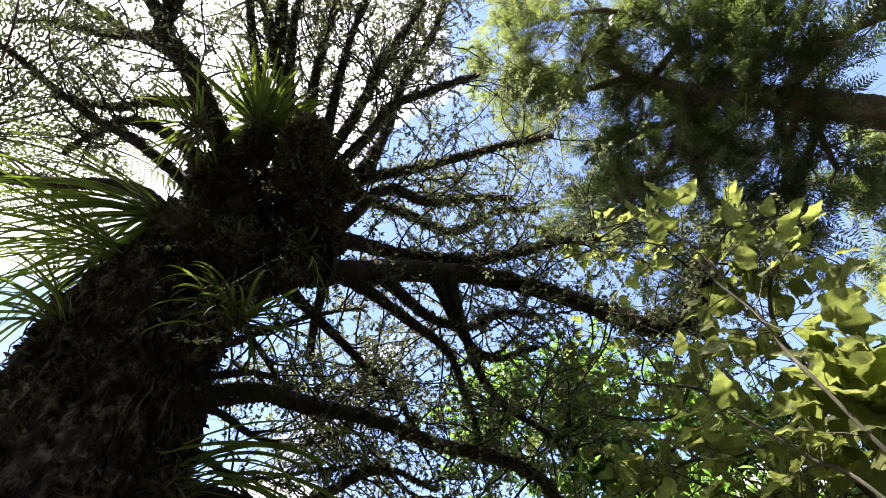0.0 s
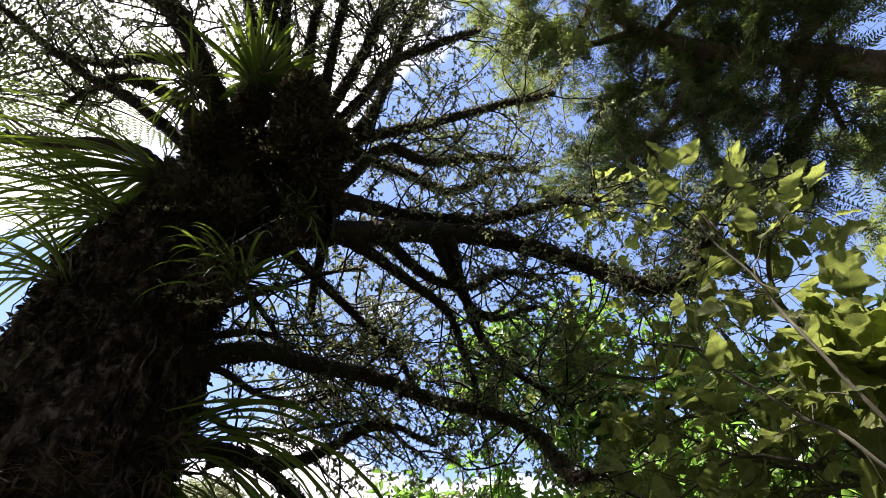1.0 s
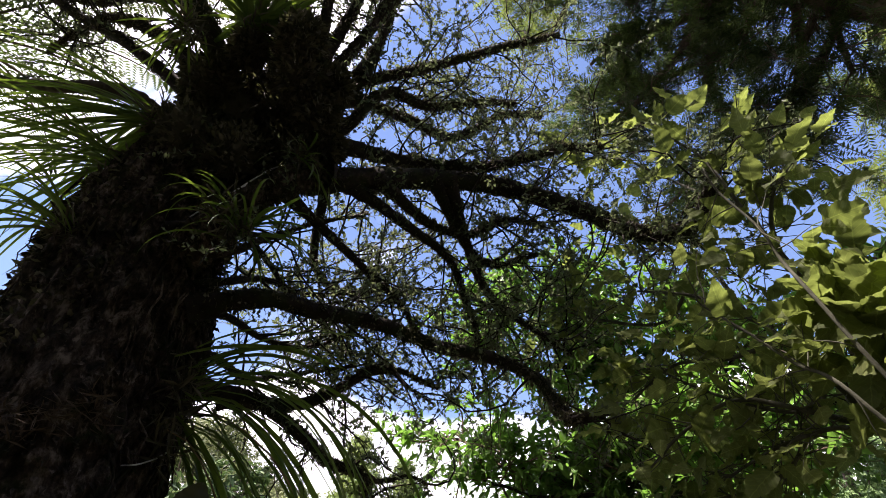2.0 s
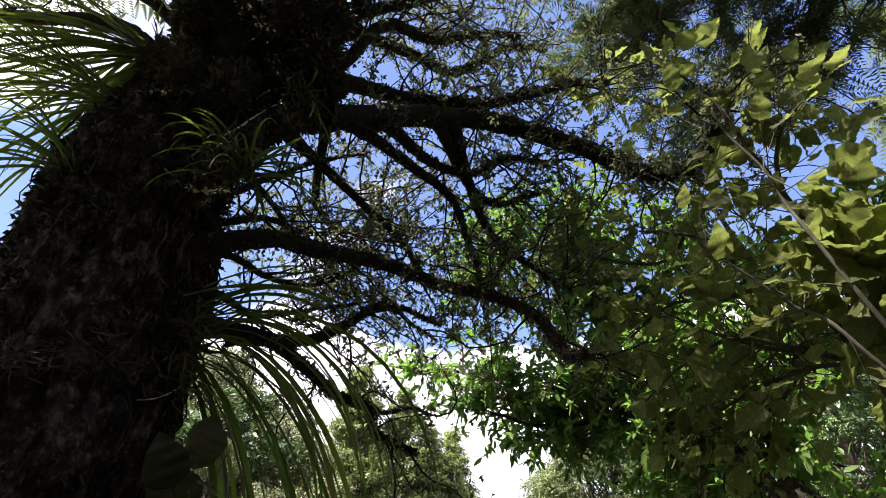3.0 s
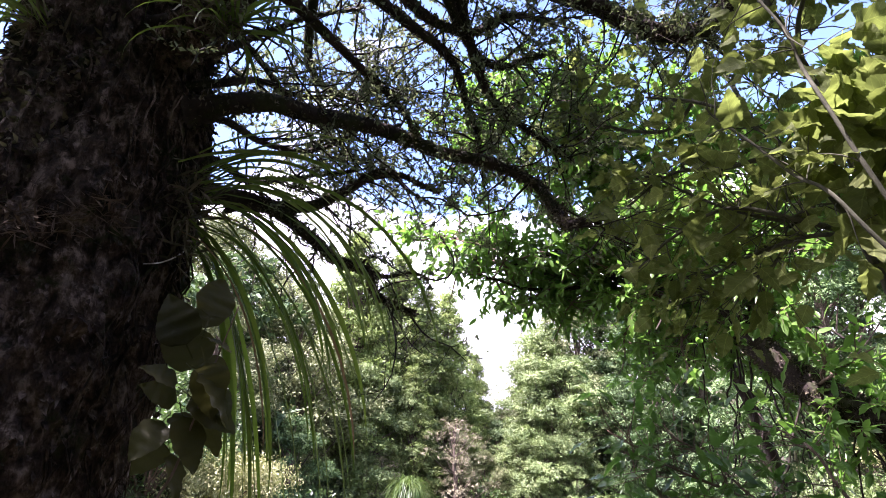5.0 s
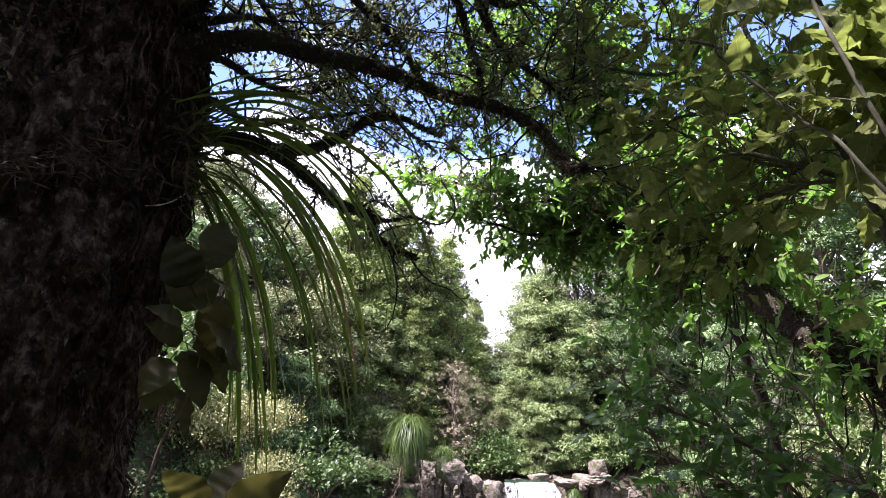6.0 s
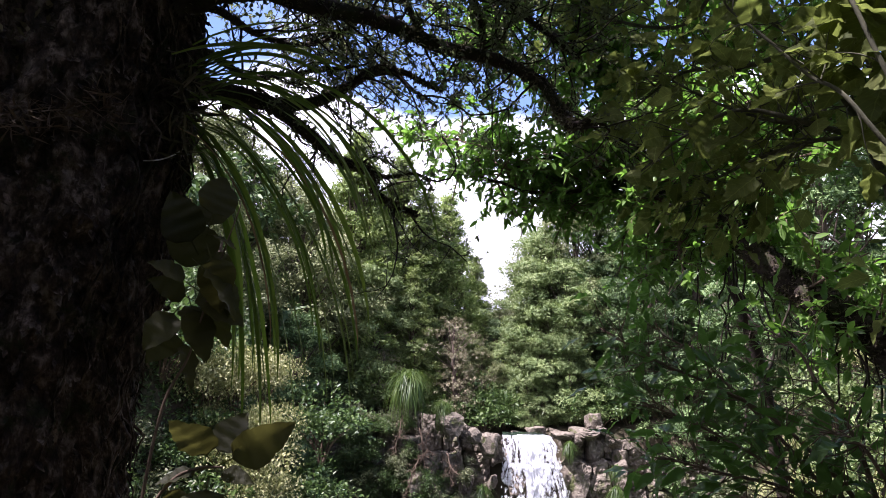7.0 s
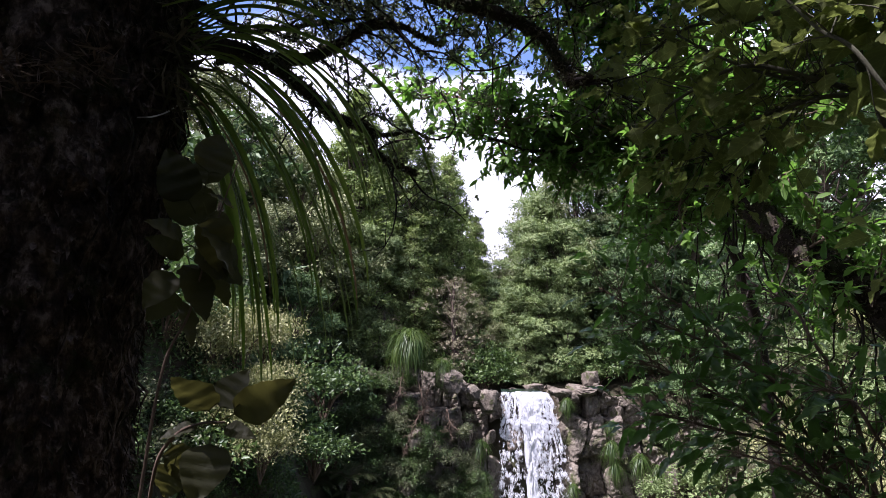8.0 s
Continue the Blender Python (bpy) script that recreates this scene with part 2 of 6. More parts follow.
def water_material():
    m, t, out = nodes_of("white_water")
    p = t.nodes.new("ShaderNodeBsdfPrincipled")
    n = noise_node(t, 3, 6, 0.6, (3, 3, 0.5))
    c = ramp(t, [(0.3, (0.8, 0.83, 0.86)), (0.6, (0.95, 0.96, 0.97))])
    wire(t, n, 0, c, 0)
    wire(t, c, 0, p, "Base Color")
    p.inputs["Roughness"].default_value = 0.5
    tr = t.nodes.new("ShaderNodeBsdfTranslucent")
    tr.inputs["Color"].default_value = (0.9, 0.92, 0.95, 1)
    ms = t.nodes.new("ShaderNodeMixShader")
    ms.inputs[0].default_value = 0.35
    wire(t, p, 0, ms, 1)
    wire(t, tr, 0, ms, 2)
    wire(t, ms, 0, out, 0)
    return m


def pool_material():
    m, t, out = nodes_of("pool_water")
    p = t.nodes.new("ShaderNodeBsdfPrincipled")
    p.inputs["Base Color"].default_value = (0.02, 0.035, 0.025, 1)
    p.inputs["Roughness"].default_value = 0.08
    n = noise_node(t, 2.5, 4)
    b = t.nodes.new("ShaderNodeBump")
    b.inputs["Distance"].default_value = 0.05
    wire(t, n, 0, b, "Height")
    wire(t, b, 0, p, "Normal")
    wire(t, p, 0, out, 0)
    return m


WATER, POOL = water_material(), pool_material()


# ---------------------------------------------------------------- mesh tools
def mesh_of(name, verts, faces, material, smooth=True):
    """A mesh from arrays: verts n x 3, faces m x 3 or m x 4."""
    verts, faces = np.asarray(verts, dtype=np.float32), np.asarray(faces, dtype=np.int32)
    me = bpy.data.meshes.new(name)
    k = faces.shape[1]
    me.vertices.add(len(verts))
    me.vertices.foreach_set("co", verts.ravel())
    me.loops.add(faces.size)
    me.loops.foreach_set("vertex_index", faces.ravel())
    me.polygons.add(len(faces))
    me.polygons.foreach_set("loop_start", np.arange(0, faces.size, k, dtype=np.int32))
    me.polygons.foreach_set("loop_total", np.full(len(faces), k, dtype=np.int32))
    me.polygons.foreach_set("use_smooth", np.full(len(faces), smooth, dtype=bool))
    me.update(calc_edges=True)
    me.materials.append(material)
    return me


def part(name, mesh, parent, label="", kind=""):
    ob = new(name, mesh)
    ob.parent = parent
    return tagged(ob, label=label, kind=kind)


def thing(name, at, label, category, group="", kind=""):
    ob = new(name)
    ob.location = at
    return tagged(ob, label, category, group, kind)


def rng(seed):
    return np.random.RandomState(seed)


def unit(v):
    return v / np.maximum(np.linalg.norm(v, axis=-1, keepdims=True), 1e-9)


def join(pieces):
    """Join (verts, faces) pairs of one face size."""
    vs, fs, n = [], [], 0
    for v, f in pieces:
        vs.append(v)
        fs.append(np.asarray(f) + n)
        n += len(v)
    return np.concatenate(vs), np.concatenate(fs)


def spline(points, steps):
    """Catmull-Rom through the points."""
    p = np.asarray(points, dtype=float)
    if len(p) == 2:
        return p[0] + (p[1] - p[0]) * np.linspace(0, 1, steps)[:, None]
    p = np.vstack([2 * p[0] - p[1], p, 2 * p[-1] - p[-2]])
    u = np.linspace(0, len(p) - 3 - 1e-6, steps)
    i = u.astype(int)
    f = (u - i)[:, None]
    a, b, c, d = p[i], p[i + 1], p[i + 2], p[i + 3]
    return 0.5 * (2 * b + (c - a) * f + (2 * a - 5 * b + 4 * c - d) * f * f + (3 * b - a - 3 * c + d) * f ** 3)


def tube(path, radii, sides=8, rough=0.0, r=None, cap=True):
    """A round limb along a path (n x 3) with radii (n)."""
    path = np.asarray(path, dtype=float)
    n = len(path)
    tan = unit(np.gradient(path, axis=0))
    ref = np.array([0, 0, 1.0]) if abs(tan[0][2]) < 0.9 else np.array([1.0, 0, 0])
    side = unit(np.cross(tan, ref))
    for i in range(1, n):
        s = side[i - 1] - tan[i] * np.dot(side[i - 1], tan[i])
        side[i] = s / max(np.linalg.norm(s), 1e-9)
    up = np.cross(side, tan)
    ang = np.linspace(0, 2 * np.pi, sides, endpoint=False)
    rad = np.asarray(radii)[:, None] * np.ones(sides)
    if rough and r is not None:
        rad = rad * (1 + rough * r.normal(0, 1, (n, 1)) * 0.5 + rough * r.normal(0, 1, (n, sides)))
    ring = path[:, None, :] + rad[..., None] * (np.cos(ang)[None, :, None] * side[:, None, :] + np.sin(ang)[None, :, None] * up[:, None, :])
    v = ring.reshape(-1, 3)
    i, j = np.meshgrid(np.arange(n - 1), np.arange(sides), indexing="ij")
    k = (j + 1) % sides
    f = np.stack([i * sides + j, i * sides + k, (i + 1) * sides + k, (i + 1) * sides + j], -1).reshape(-1, 4)
    if cap:
        v = np.vstack([v, path[-1] + tan[-1] * radii[-1] * 0.6])
        e, b = len(v) - 1, (n - 1) * sides
        jj = np.arange(sides)
        f = np.vstack([f, np.stack([b + jj, b + (jj + 1) % sides, np.full(sides, e), np.full(sides, e)], -1)])
        f[-sides:, 3] = f[-sides:, 2]
    return v, f


def tidy(f):
    """Quads to triangles, leaving out the empty ones."""
    t = np.vstack([f[:, [0, 1, 2]], f[:, [0, 2, 3]]])
    return t[(t[:, 0] != t[:, 1]) & (t[:, 1] != t[:, 2]) & (t[:, 0] != t[:, 2])]


def kites(pos, way, face, length, width):
    """Small folded leaves: n x 3 arrays, two triangles each."""
    n = len(pos)
    way = unit(way)
    side = unit(np.cross(way, face))
    nor = np.cross(side, way)
    length, width = np.broadcast_to(length, (n,))[:, None], np.broadcast_to(width, (n,))[:, None]
    mid = pos + way * length * 0.45 + nor * width * 0.18
    v = np.stack([pos, mid + side * width * 0.5, pos + way * length - nor * length * 0.06, mid - side * width * 0.5], 1).reshape(-1, 3)
    b = np.arange(n)[:, None] * 4
    f = np.vstack([b + np.array([0, 1, 2]), b + np.array([0, 2, 3])])
    return v, f


def blades(pos, way, face, length, width):
    """Leaves with a pointed oval outline and a folded midrib: eight triangles each."""
    n = len(pos)
    way = unit(way)
    side = unit(np.cross(way, face))
    nor = np.cross(side, way)
    length, width = np.broadcast_to(length, (n,))[:, None], np.broadcast_to(width, (n,))[:, None]

    def at(u, s, d):
        return pos + way * length * u + side * width * s + nor * (width * d - length * 0.12 * u * u)
    v = np.stack([at(0, 0, 0), at(0.32, 0.47, 0.12), at(0.32, -0.47, 0.12), at(0.32, 0, 0), at(0.68, 0.38, 0.1), at(0.68, -0.38, 0.1), at(0.68, 0, 0), at(1, 0, 0)], 1).reshape(-1, 3)
    tri = np.array([[0, 1, 3], [0, 3, 2], [3, 1, 4], [3, 4, 6], [3, 6, 5], [3, 5, 2], [6, 4, 7], [6, 7, 5]])
    f = (np.arange(n)[:, None, None] * 8 + tri).reshape(-1, 3)
    return v, f


def grow(path, r, count, length, spread=0.9, rise=0.1, wander=0.25, start=0.15, steps=6, taper=0.6):
    """Side shoots from a path: a list of paths."""
    path = np.asarray(path)
    out = []
    tan = unit(np.gradient(path, axis=0))
    for _ in range(count):
        u = start + (1 - start) * r.rand()
        i = min(len(path) - 1, int(u * (len(path) - 1)))
        d = unit(tan[i] * (1 - spread * 0.5) + unit(r.normal(0, 1, 3)) * spread + np.array([0, 0, rise]))
        l = length * (0.5 + r.rand()) * (1 - (1 - taper) * u)
        p = [path[i]]
        for _ in range(steps - 1):
            d = unit(d + r.normal(0, wander, 3))
            p.append(p[-1] + d * l / (steps - 1))
        out.append(np.array(p))
    return out


def twig_mesh(paths, radius, sides=4):
    return join([tube(p, np.linspace(radius, radius * 0.35, len(p)), sides, cap=False) for p in paths])


def along(paths, r, per):
    """Points and directions strewn along paths."""
    pos, way = [], []
    for p in paths:
        u = r.rand(per) ** 0.7 * (len(p) - 1.001)
        i = u.astype(int)
        f = (u - i)[:, None]
        pos.append(p[i] * (1 - f) + p[i + 1] * f)
        way.append(unit(p[i + 1] - p[i]))
    return np.concatenate(pos), np.concatenate(way)


def tufts(paths, r, per, length, width, out=1.0, lift=0.2):
    """Single small leaves along the paths, pointing out and on."""
    pos, way = along(paths, r, per)
    d = unit(way * 0.6 + r.normal(0, 1, pos.shape) * out + np.array([0, 0, lift]))
    n = unit(r.normal(0, 0.6, pos.shape) + np.array([0, 0, 1.0]))
    s = 0.6 + 0.8 * r.rand(len(pos))
    return kites(pos, d, n, length * s, width * s)


def sprays(paths, r, per, length, pairs, leaf, width):
    """Feathered sprays: pairs of narrow leaflets on a drooping midrib."""
    pos, way = along(paths, r, per)
    m = len(pos)
    d = unit(way * 0.8 + r.normal(0, 0.8, pos.shape))
    nor = unit(r.normal(0, 0.45, pos.shape) + np.array([0, 0, 1.0]))
    side = unit(np.cross(d, nor))
    nor = np.cross(side, d)
    size = (0.6 + 0.8 * r.rand(m))[:, None]
    allv = []
    for k in range(pairs):
        u = (k + 0.7) / pairs
        q = pos + d * length * u * size - np.array([0, 0, 1.0]) * length * 0.25 * u * u * size
        for s in (-1, 1):
            w = unit(d * 0.55 + side * s + r.normal(0, 0.12, pos.shape))
            allv.append((q, w, nor, leaf * (1.1 - 0.6 * u) * size[:, 0]))
    q, w, n2, ln = (np.concatenate(x) for x in zip(*allv))
    return kites(q, w, n2, ln, np.maximum(ln * width, 0.004))


# ---------------------------------------------------------------- ground
def smooth(a, b, x):
    t = np.clip((x - a) / (b - a), 0, 1)
    return t * t * (3 - 2 * t)


def height(x, y):
    """The gorge: a bank where the camera stands, the pool below, the cliff and the wooded slopes behind."""
    x, y = np.asarray(x, dtype=float), np.asarray(y, dtype=float)
    pool = smooth(2.5, 11.5, y) * (1 - smooth(4.5, 12, np.abs(x - 3.0)))
    front = -8.2 * pool
    sides = smooth(7, 45, np.abs(x - 3.0)) * 9 * smooth(4, 14, y)
    behind = -1.95 + 0.16 * np.clip(y - 25, 0, 60) + 0.35 * smooth(0.8, 1.6, np.abs(x - 3.3)) + 0.7 * smooth(2, 8, np.abs(x - 3.6)) + sides
    f = smooth(24.6, 25.4, y)
    z = (front + sides) * (1 - f) + behind * f
    z = z + 3.6 * np.exp(-((x - 12.0) / 3.0) ** 2 - ((y - 18.0) / 4.0) ** 2)
    z = z + 4.6 * np.exp(-((x + 6.5) / 2.6) ** 2 - ((y - 16.0) / 4.0) ** 2)
    z = z + 0.25 * np.sin(x * 0.9 + 1.3) * np.sin(y * 0.7) * smooth(3, 8, np.hypot(x, y)) + 0.12 * np.sin(x * 2.3) * np.sin(y * 1.9 + 2) * smooth(3, 8, np.hypot(x, y))
    return z * (1 - smooth(150, 500, np.hypot(x, y)))


def build_ground():
    s = np.sinh(np.linspace(-5.3, 5.3, 221)) * 12
    gx, gy = np.meshgrid(s + 3, s + 14, indexing="ij")
    v = np.stack([gx, gy, height(gx, gy)], -1).reshape(-1, 3)
    n = len(s)
    i, j = np.meshgrid(np.arange(n - 1), np.arange(n - 1), indexing="ij")
    a = i * n + j
    f = np.stack([a, a + n, a + n + 1, a + 1], -1).reshape(-1, 4)
    g = new("ground", mesh_of("ground", v, f, SOIL))
    tagged(g, "mossy forest floor falling away into a gorge", "ground", kind="structure")
    px, py = np.meshgrid(np.linspace(-4, 10.5, 25), np.linspace(9, 24.7, 25), indexing="ij")
    pv = np.stack([px, py, np.full_like(px, -7.4)], -1).reshape(-1, 3)
    k = 25
    i, j = np.meshgrid(np.arange(k - 1), np.arange(k - 1), indexing="ij")
    a = i * k + j
    w = new("pool", mesh_of("pool", pv, np.stack([a, a + k, a + k + 1, a + 1], -1).reshape(-1, 4), POOL))
    tagged(w, "dark green plunge pool under the waterfall", "water", kind="structure")


build_ground()


def on_ground(x, y, sink=0.0):
    return (x, y, float(height(x, y)) - sink)


# ---------------------------------------------------------------- cliff and waterfall
def rock_mesh(seed, square=0.5):
    r = rng(seed)
    bm = bmesh.new()
    bmesh.ops.create_icosphere(bm, subdivisions=4, radius=1)
    off = Vector(r.normal(0, 9, 3))
    planes = [(Vector(unit(r.normal(0, 1, 3))), r.uniform(0.62, 0.85)) for _ in range(9)]
    for v in bm.verts:
        c = v.co.copy()
        m = max(abs(c.x), abs(c.y), abs(c.z))
        c = c * (1 - square) + c / m * square * 0.85
        c = c * (1 + 0.22 * noise.noise(c * 1.3 + off))
        for n, far in planes:
            c = c - n * max(0.0, c.dot(n) - far)
        v.co = c * (1 + 0.06 * noise.noise(c * 3.1 + off) + 0.045 * noise.noise(c * 8 + off) + 0.03 * noise.noise(c * 19 + off))
    me = bpy.data.meshes.new("rock")
    bm.to_mesh(me)
    bm.free()
    me.materials.append(ROCK)
    return me


ROCKS = [rock_mesh(40 + i, 0.35 + 0.1 * (i % 5)) for i in range(8)]
CLIFF_Y = 24.6


def cliff_top(x):
    """Height of the cliff's edge along it."""
    x = np.asarray(x, dtype=float)
    return -1.4 - 0.3 * (smooth(2.0, 2.6, x) - smooth(4.2, 4.6, x)) + 0.75 * smooth(1.6, 0.0, x) + 0.3 * smooth(5.4, 6.0, x) - 0.5 * smooth(6.4, 7.0, x) - 0.9 * smooth(7.6, 8.8, x) + 0.08 * np.sin(x * 3.1)


def build_cliff():
    nx, nz = 380, 180
    X, U = np.meshgrid(np.linspace(-7, 14, nx), np.linspace(0, 1, nz), indexing="ij")
    top = cliff_top(X)
    Z = -9.0 + (top + 9.0) * U
    col = np.sin(X * 3.1 + 0.8 * np.sin(X * 1.3)) * 0.12
    Y = CLIFF_Y + 0.25 - 0.9 * (1 - U) + col
    for a in range(nx):
        for b in range(nz):
            x, z = X[a, b], Z[a, b]
            wx = 1.05 * x + 0.7 * noise.noise(Vector((x * 0.6, z * 0.45, 5))) + 0.1 * noise.noise(Vector((x * 2.4, z * 1.7, 8)))
            c = math.floor(wx)
            wz = z * 0.62 + 3 * noise.cell(Vector((c, 1, 2))) + 0.16 * noise.noise(Vector((x * 1.7, z * 1.7, 1)))
            b2 = math.floor(wz)
            fx, fz = wx - c - 0.5, wz - b2 - 0.5
            k1, k2, k3 = (noise.cell(Vector((c, b2, q))) for q in (4, 14, 24))
            gap = max(0.0, (abs(fx) - 0.42) / 0.08) ** 2
            crack = max(0.0, (abs(fz) - 0.455) / 0.045) ** 2
            split = max(0.0, 1 - 16 * abs(fx * (0.6 + k2) + fz * (k3 - 0.5) - 0.2 * (k1 - 0.3)))
            bulge = (2 * fx) ** 6 * 0.05 + (2 * fz) ** 6 * 0.06
            Y[a, b] += 0.55 * k1 + (k2 - 0.5) * 0.5 * fx + (k3 - 0.4) * 0.5 * fz + bulge + 0.3 * gap + 0.22 * crack + 0.07 * split
            Y[a, b] += 0.4 * noise.noise(Vector((x * 0.5, z * 0.4, 3))) + 0.16 * noise.noise(Vector((x * 1.6, z * 1.3, 7))) + 0.1 * abs(noise.noise(Vector((x * 3.4, z * 2.4, 2)))) + 0.07 * noise.noise(Vector((x * 7, z * 6, 2))) + 0.04 * noise.noise(Vector((x * 15, z * 13, 2)))
    Y = Y + 0.5 * (smooth(1.9, 2.7, X) - smooth(4.6, 5.4, X))
    v = np.stack([X, Y, Z], -1).reshape(-1, 3)
    i, j = np.meshgrid(np.arange(nx - 1), np.arange(nz - 1), indexing="ij")
    a = i * nz + j
    f = np.stack([a, a + nz, a + nz + 1, a + 1], -1).reshape(-1, 4)
    # the flat top runs back into the slope
    c = new("cliff", mesh_of("cliff", v, f, ROCK, smooth=False))
    tagged(c, "brown-grey columnar rock cliff with wet cracks and moss", "cliff", kind="structure")
    r = rng(8)
    for k in range(120):
        x = r.uniform(-4.2, 10.5)
        edge = k < 70
        if 2.2 < x < 4.4 or edge and x < 0.9:
            continue
        t = float(cliff_top(x))
        if edge:
            z, s = t + r.uniform(-0.3, -0.12), r.uniform(0.12, 0.26)
            y = CLIFF_Y + r.uniform(-0.25, 0.9)
        else:
            z, s = r.uniform(-8.2, t - 0.5), r.uniform(0.25, 0.5)
            y = CLIFF_Y + 0.55 - 0.9 * (1 - (z + 9) / 8) + r.uniform(-0.1, 0.2)
        ob = part("rock", ROCKS[k % 8], c)
        tall = r.uniform(1.0, 1.9) if not edge else r.uniform(0.6, 1.0)
        ob.matrix_local = pose(x, y, z, r.uniform(-12, 12), r.uniform(-12, 12), r.uniform(0, 360)) @ Matrix.Diagonal((s, s * r.uniform(0.7, 1), s * tall, 1))


    for k, (x, y, z, sx, sz, tilt) in enumerate(((0.28, 23.75, -0.95, 0.6, 0.5, 12), (1.28, 24.05, -1.45, 0.36, 0.34, -8), (1.85, 24.1, -1.85, 0.46, 0.55, 10), (-1.0, 23.6, -3.2, 0.42, 0.5, 5), (-0.35, 23.7, -3.5, 0.45, 0.6, -6), (-1.3, 23.5, -5.0, 0.4, 0.4, 15), (4.95, 24.75, -1.5, 0.75, 0.2, 3), (5.9, 24.85, -1.4, 0.8, 0.24, -5), (6.3, 25.1, -1.0, 0.4, 0.45, 10), (3.0, 25.6, -1.6, 0.3, 0.2, 8), (4.0, 25.6, -1.5, 0.5, 0.28, -4))):
        ob = part("boulder", ROCKS[(k * 3 + 4) % 8], c)
        ob.matrix_local = pose(x, y, z, 0, tilt, k * 67) @ Matrix.Diagonal((sx, sx * 0.85, sz, 1))


build_cliff()


def build_waterfall():
    r = rng(12)
    fall = thing("waterfall", (3.35, CLIFF_Y, -1.55), "white waterfall dropping over the rock cliff in two strands", "waterfall")

    def lace(name, count, top, foot, out, cover, web, seed):
        """Falling water: fine flecks drawn out downwards, gathered into a torn net; top and foot are its breadth."""
        q = rng(seed)
        u, s = q.rand(count * 7) ** 0.85, q.rand(count * 7)
        net = np.array([abs(noise.noise(Vector((a * web, b * 9, seed)))) + 0.7 * abs(noise.noise(Vector((a * web * 2.3, b * 21, seed + 5)))) for a, b in zip(s, u)])
        edge = np.minimum(s, 1 - s) * 4
        keep = np.where(cover - net * 2.4 + np.minimum(edge, 0.4) - 0.4 + 0.5 * (1 - u) ** 3 > q.rand(count * 7) * 0.55)[0][:count]
        u, s = u[keep], s[keep]
        n = len(u)
        w = u ** 0.8
        x = (top[0] + (top[1] - top[0]) * s) * (1 - w) + (foot[0] + (foot[1] - foot[0]) * s) * w + q.normal(0, 0.012, n) * (1 + 3 * u) + 0.04 * np.sin(u * 19 + seed * 2)
        y = -out * (0.1 + 0.9 * np.sqrt(u)) + q.normal(0, 0.06, n)
        z = -6.2 * u ** 1.2 + 0.1 * (1 - u)
        way = np.stack([q.normal(0, 0.25, n), q.normal(-0.05, 0.2, n), np.full(n, -1.0)], -1)
        face = np.stack([q.normal(-0.35, 0.3, n), q.normal(-0.8, 0.3, n), q.normal(0.75, 0.3, n)], -1)
        v, f = kites(np.stack([x, y, z], -1), way, face, q.uniform(0.03, 0.13, n) * (0.8 + 0.5 * u), q.uniform(0.01, 0.026, n))
        part(name, mesh_of(name, v, f, WATER), fall, kind="stuff")

    # the unbroken tongue of white water in the middle
    S, U = np.meshgrid(np.linspace(-1, 1, 25), np.linspace(0, 1, 160), indexing="ij")
    rag = np.array([[noise.noise(Vector((i * 0.35, j * 0.11, 3))) for j in range(160)] for i in range(25)])
    half = 0.36 * (1 - U) ** 2.5 + 0.19 + 0.05 * np.sin(U * 31) * U
    X = 0.26 * (1 - U) + 0.36 * U + S * half * (1 + 0.35 * rag)
    Y = -0.75 * (0.1 + 0.9 * np.sqrt(U)) + 0.1 * S * S + 0.12 * rag
    Z = -6.2 * U ** 1.2 + 0.1 * (1 - U)
    i, j = np.meshgrid(np.arange(24), np.arange(159), indexing="ij")
    a = i * 160 + j
    part("tongue", mesh_of("tongue", np.stack([X, Y, Z], -1).reshape(-1, 3), np.stack([a, a + 160, a + 161, a + 1], -1).reshape(-1, 4), WATER), fall)
    lace("centre_strand", 5000, (-0.3, 0.82), (0.05, 0.8), 0.95, 0.7, 4, 1)
    lace("side_strand", 9000, (-0.88, -0.15), (-1.15, 0.0), 0.75, 0.5, 7, 2)
    lace("far_strand", 12000, (0.35, 1.0), (0.4, 2.4), 0.8, 0.52, 9, 3)
    lace("spray", 2500, (-0.9, 0.95), (-1.3, 2.1), 1.0, 0.3, 14, 4)
    # the stream that feeds it
    px, py = np.meshgrid(np.linspace(-0.85, 0.85, 16), np.linspace(-0.1, 0.9, 40), indexing="ij")
    pz = 0.02 * np.sin(px * 9) * np.sin(py * 6) + 0.06 + 0.04 * py
    i, j = np.meshgrid(np.arange(15), np.arange(39), indexing="ij")
    a = i * 40 + j
    part("stream", mesh_of("stream", np.stack([px, py, pz], -1).reshape(-1, 3), np.stack([a, a + 40, a + 41, a + 1], -1).reshape(-1, 4), POOL), fall, "shallow dark stream above the lip")


build_waterfall()

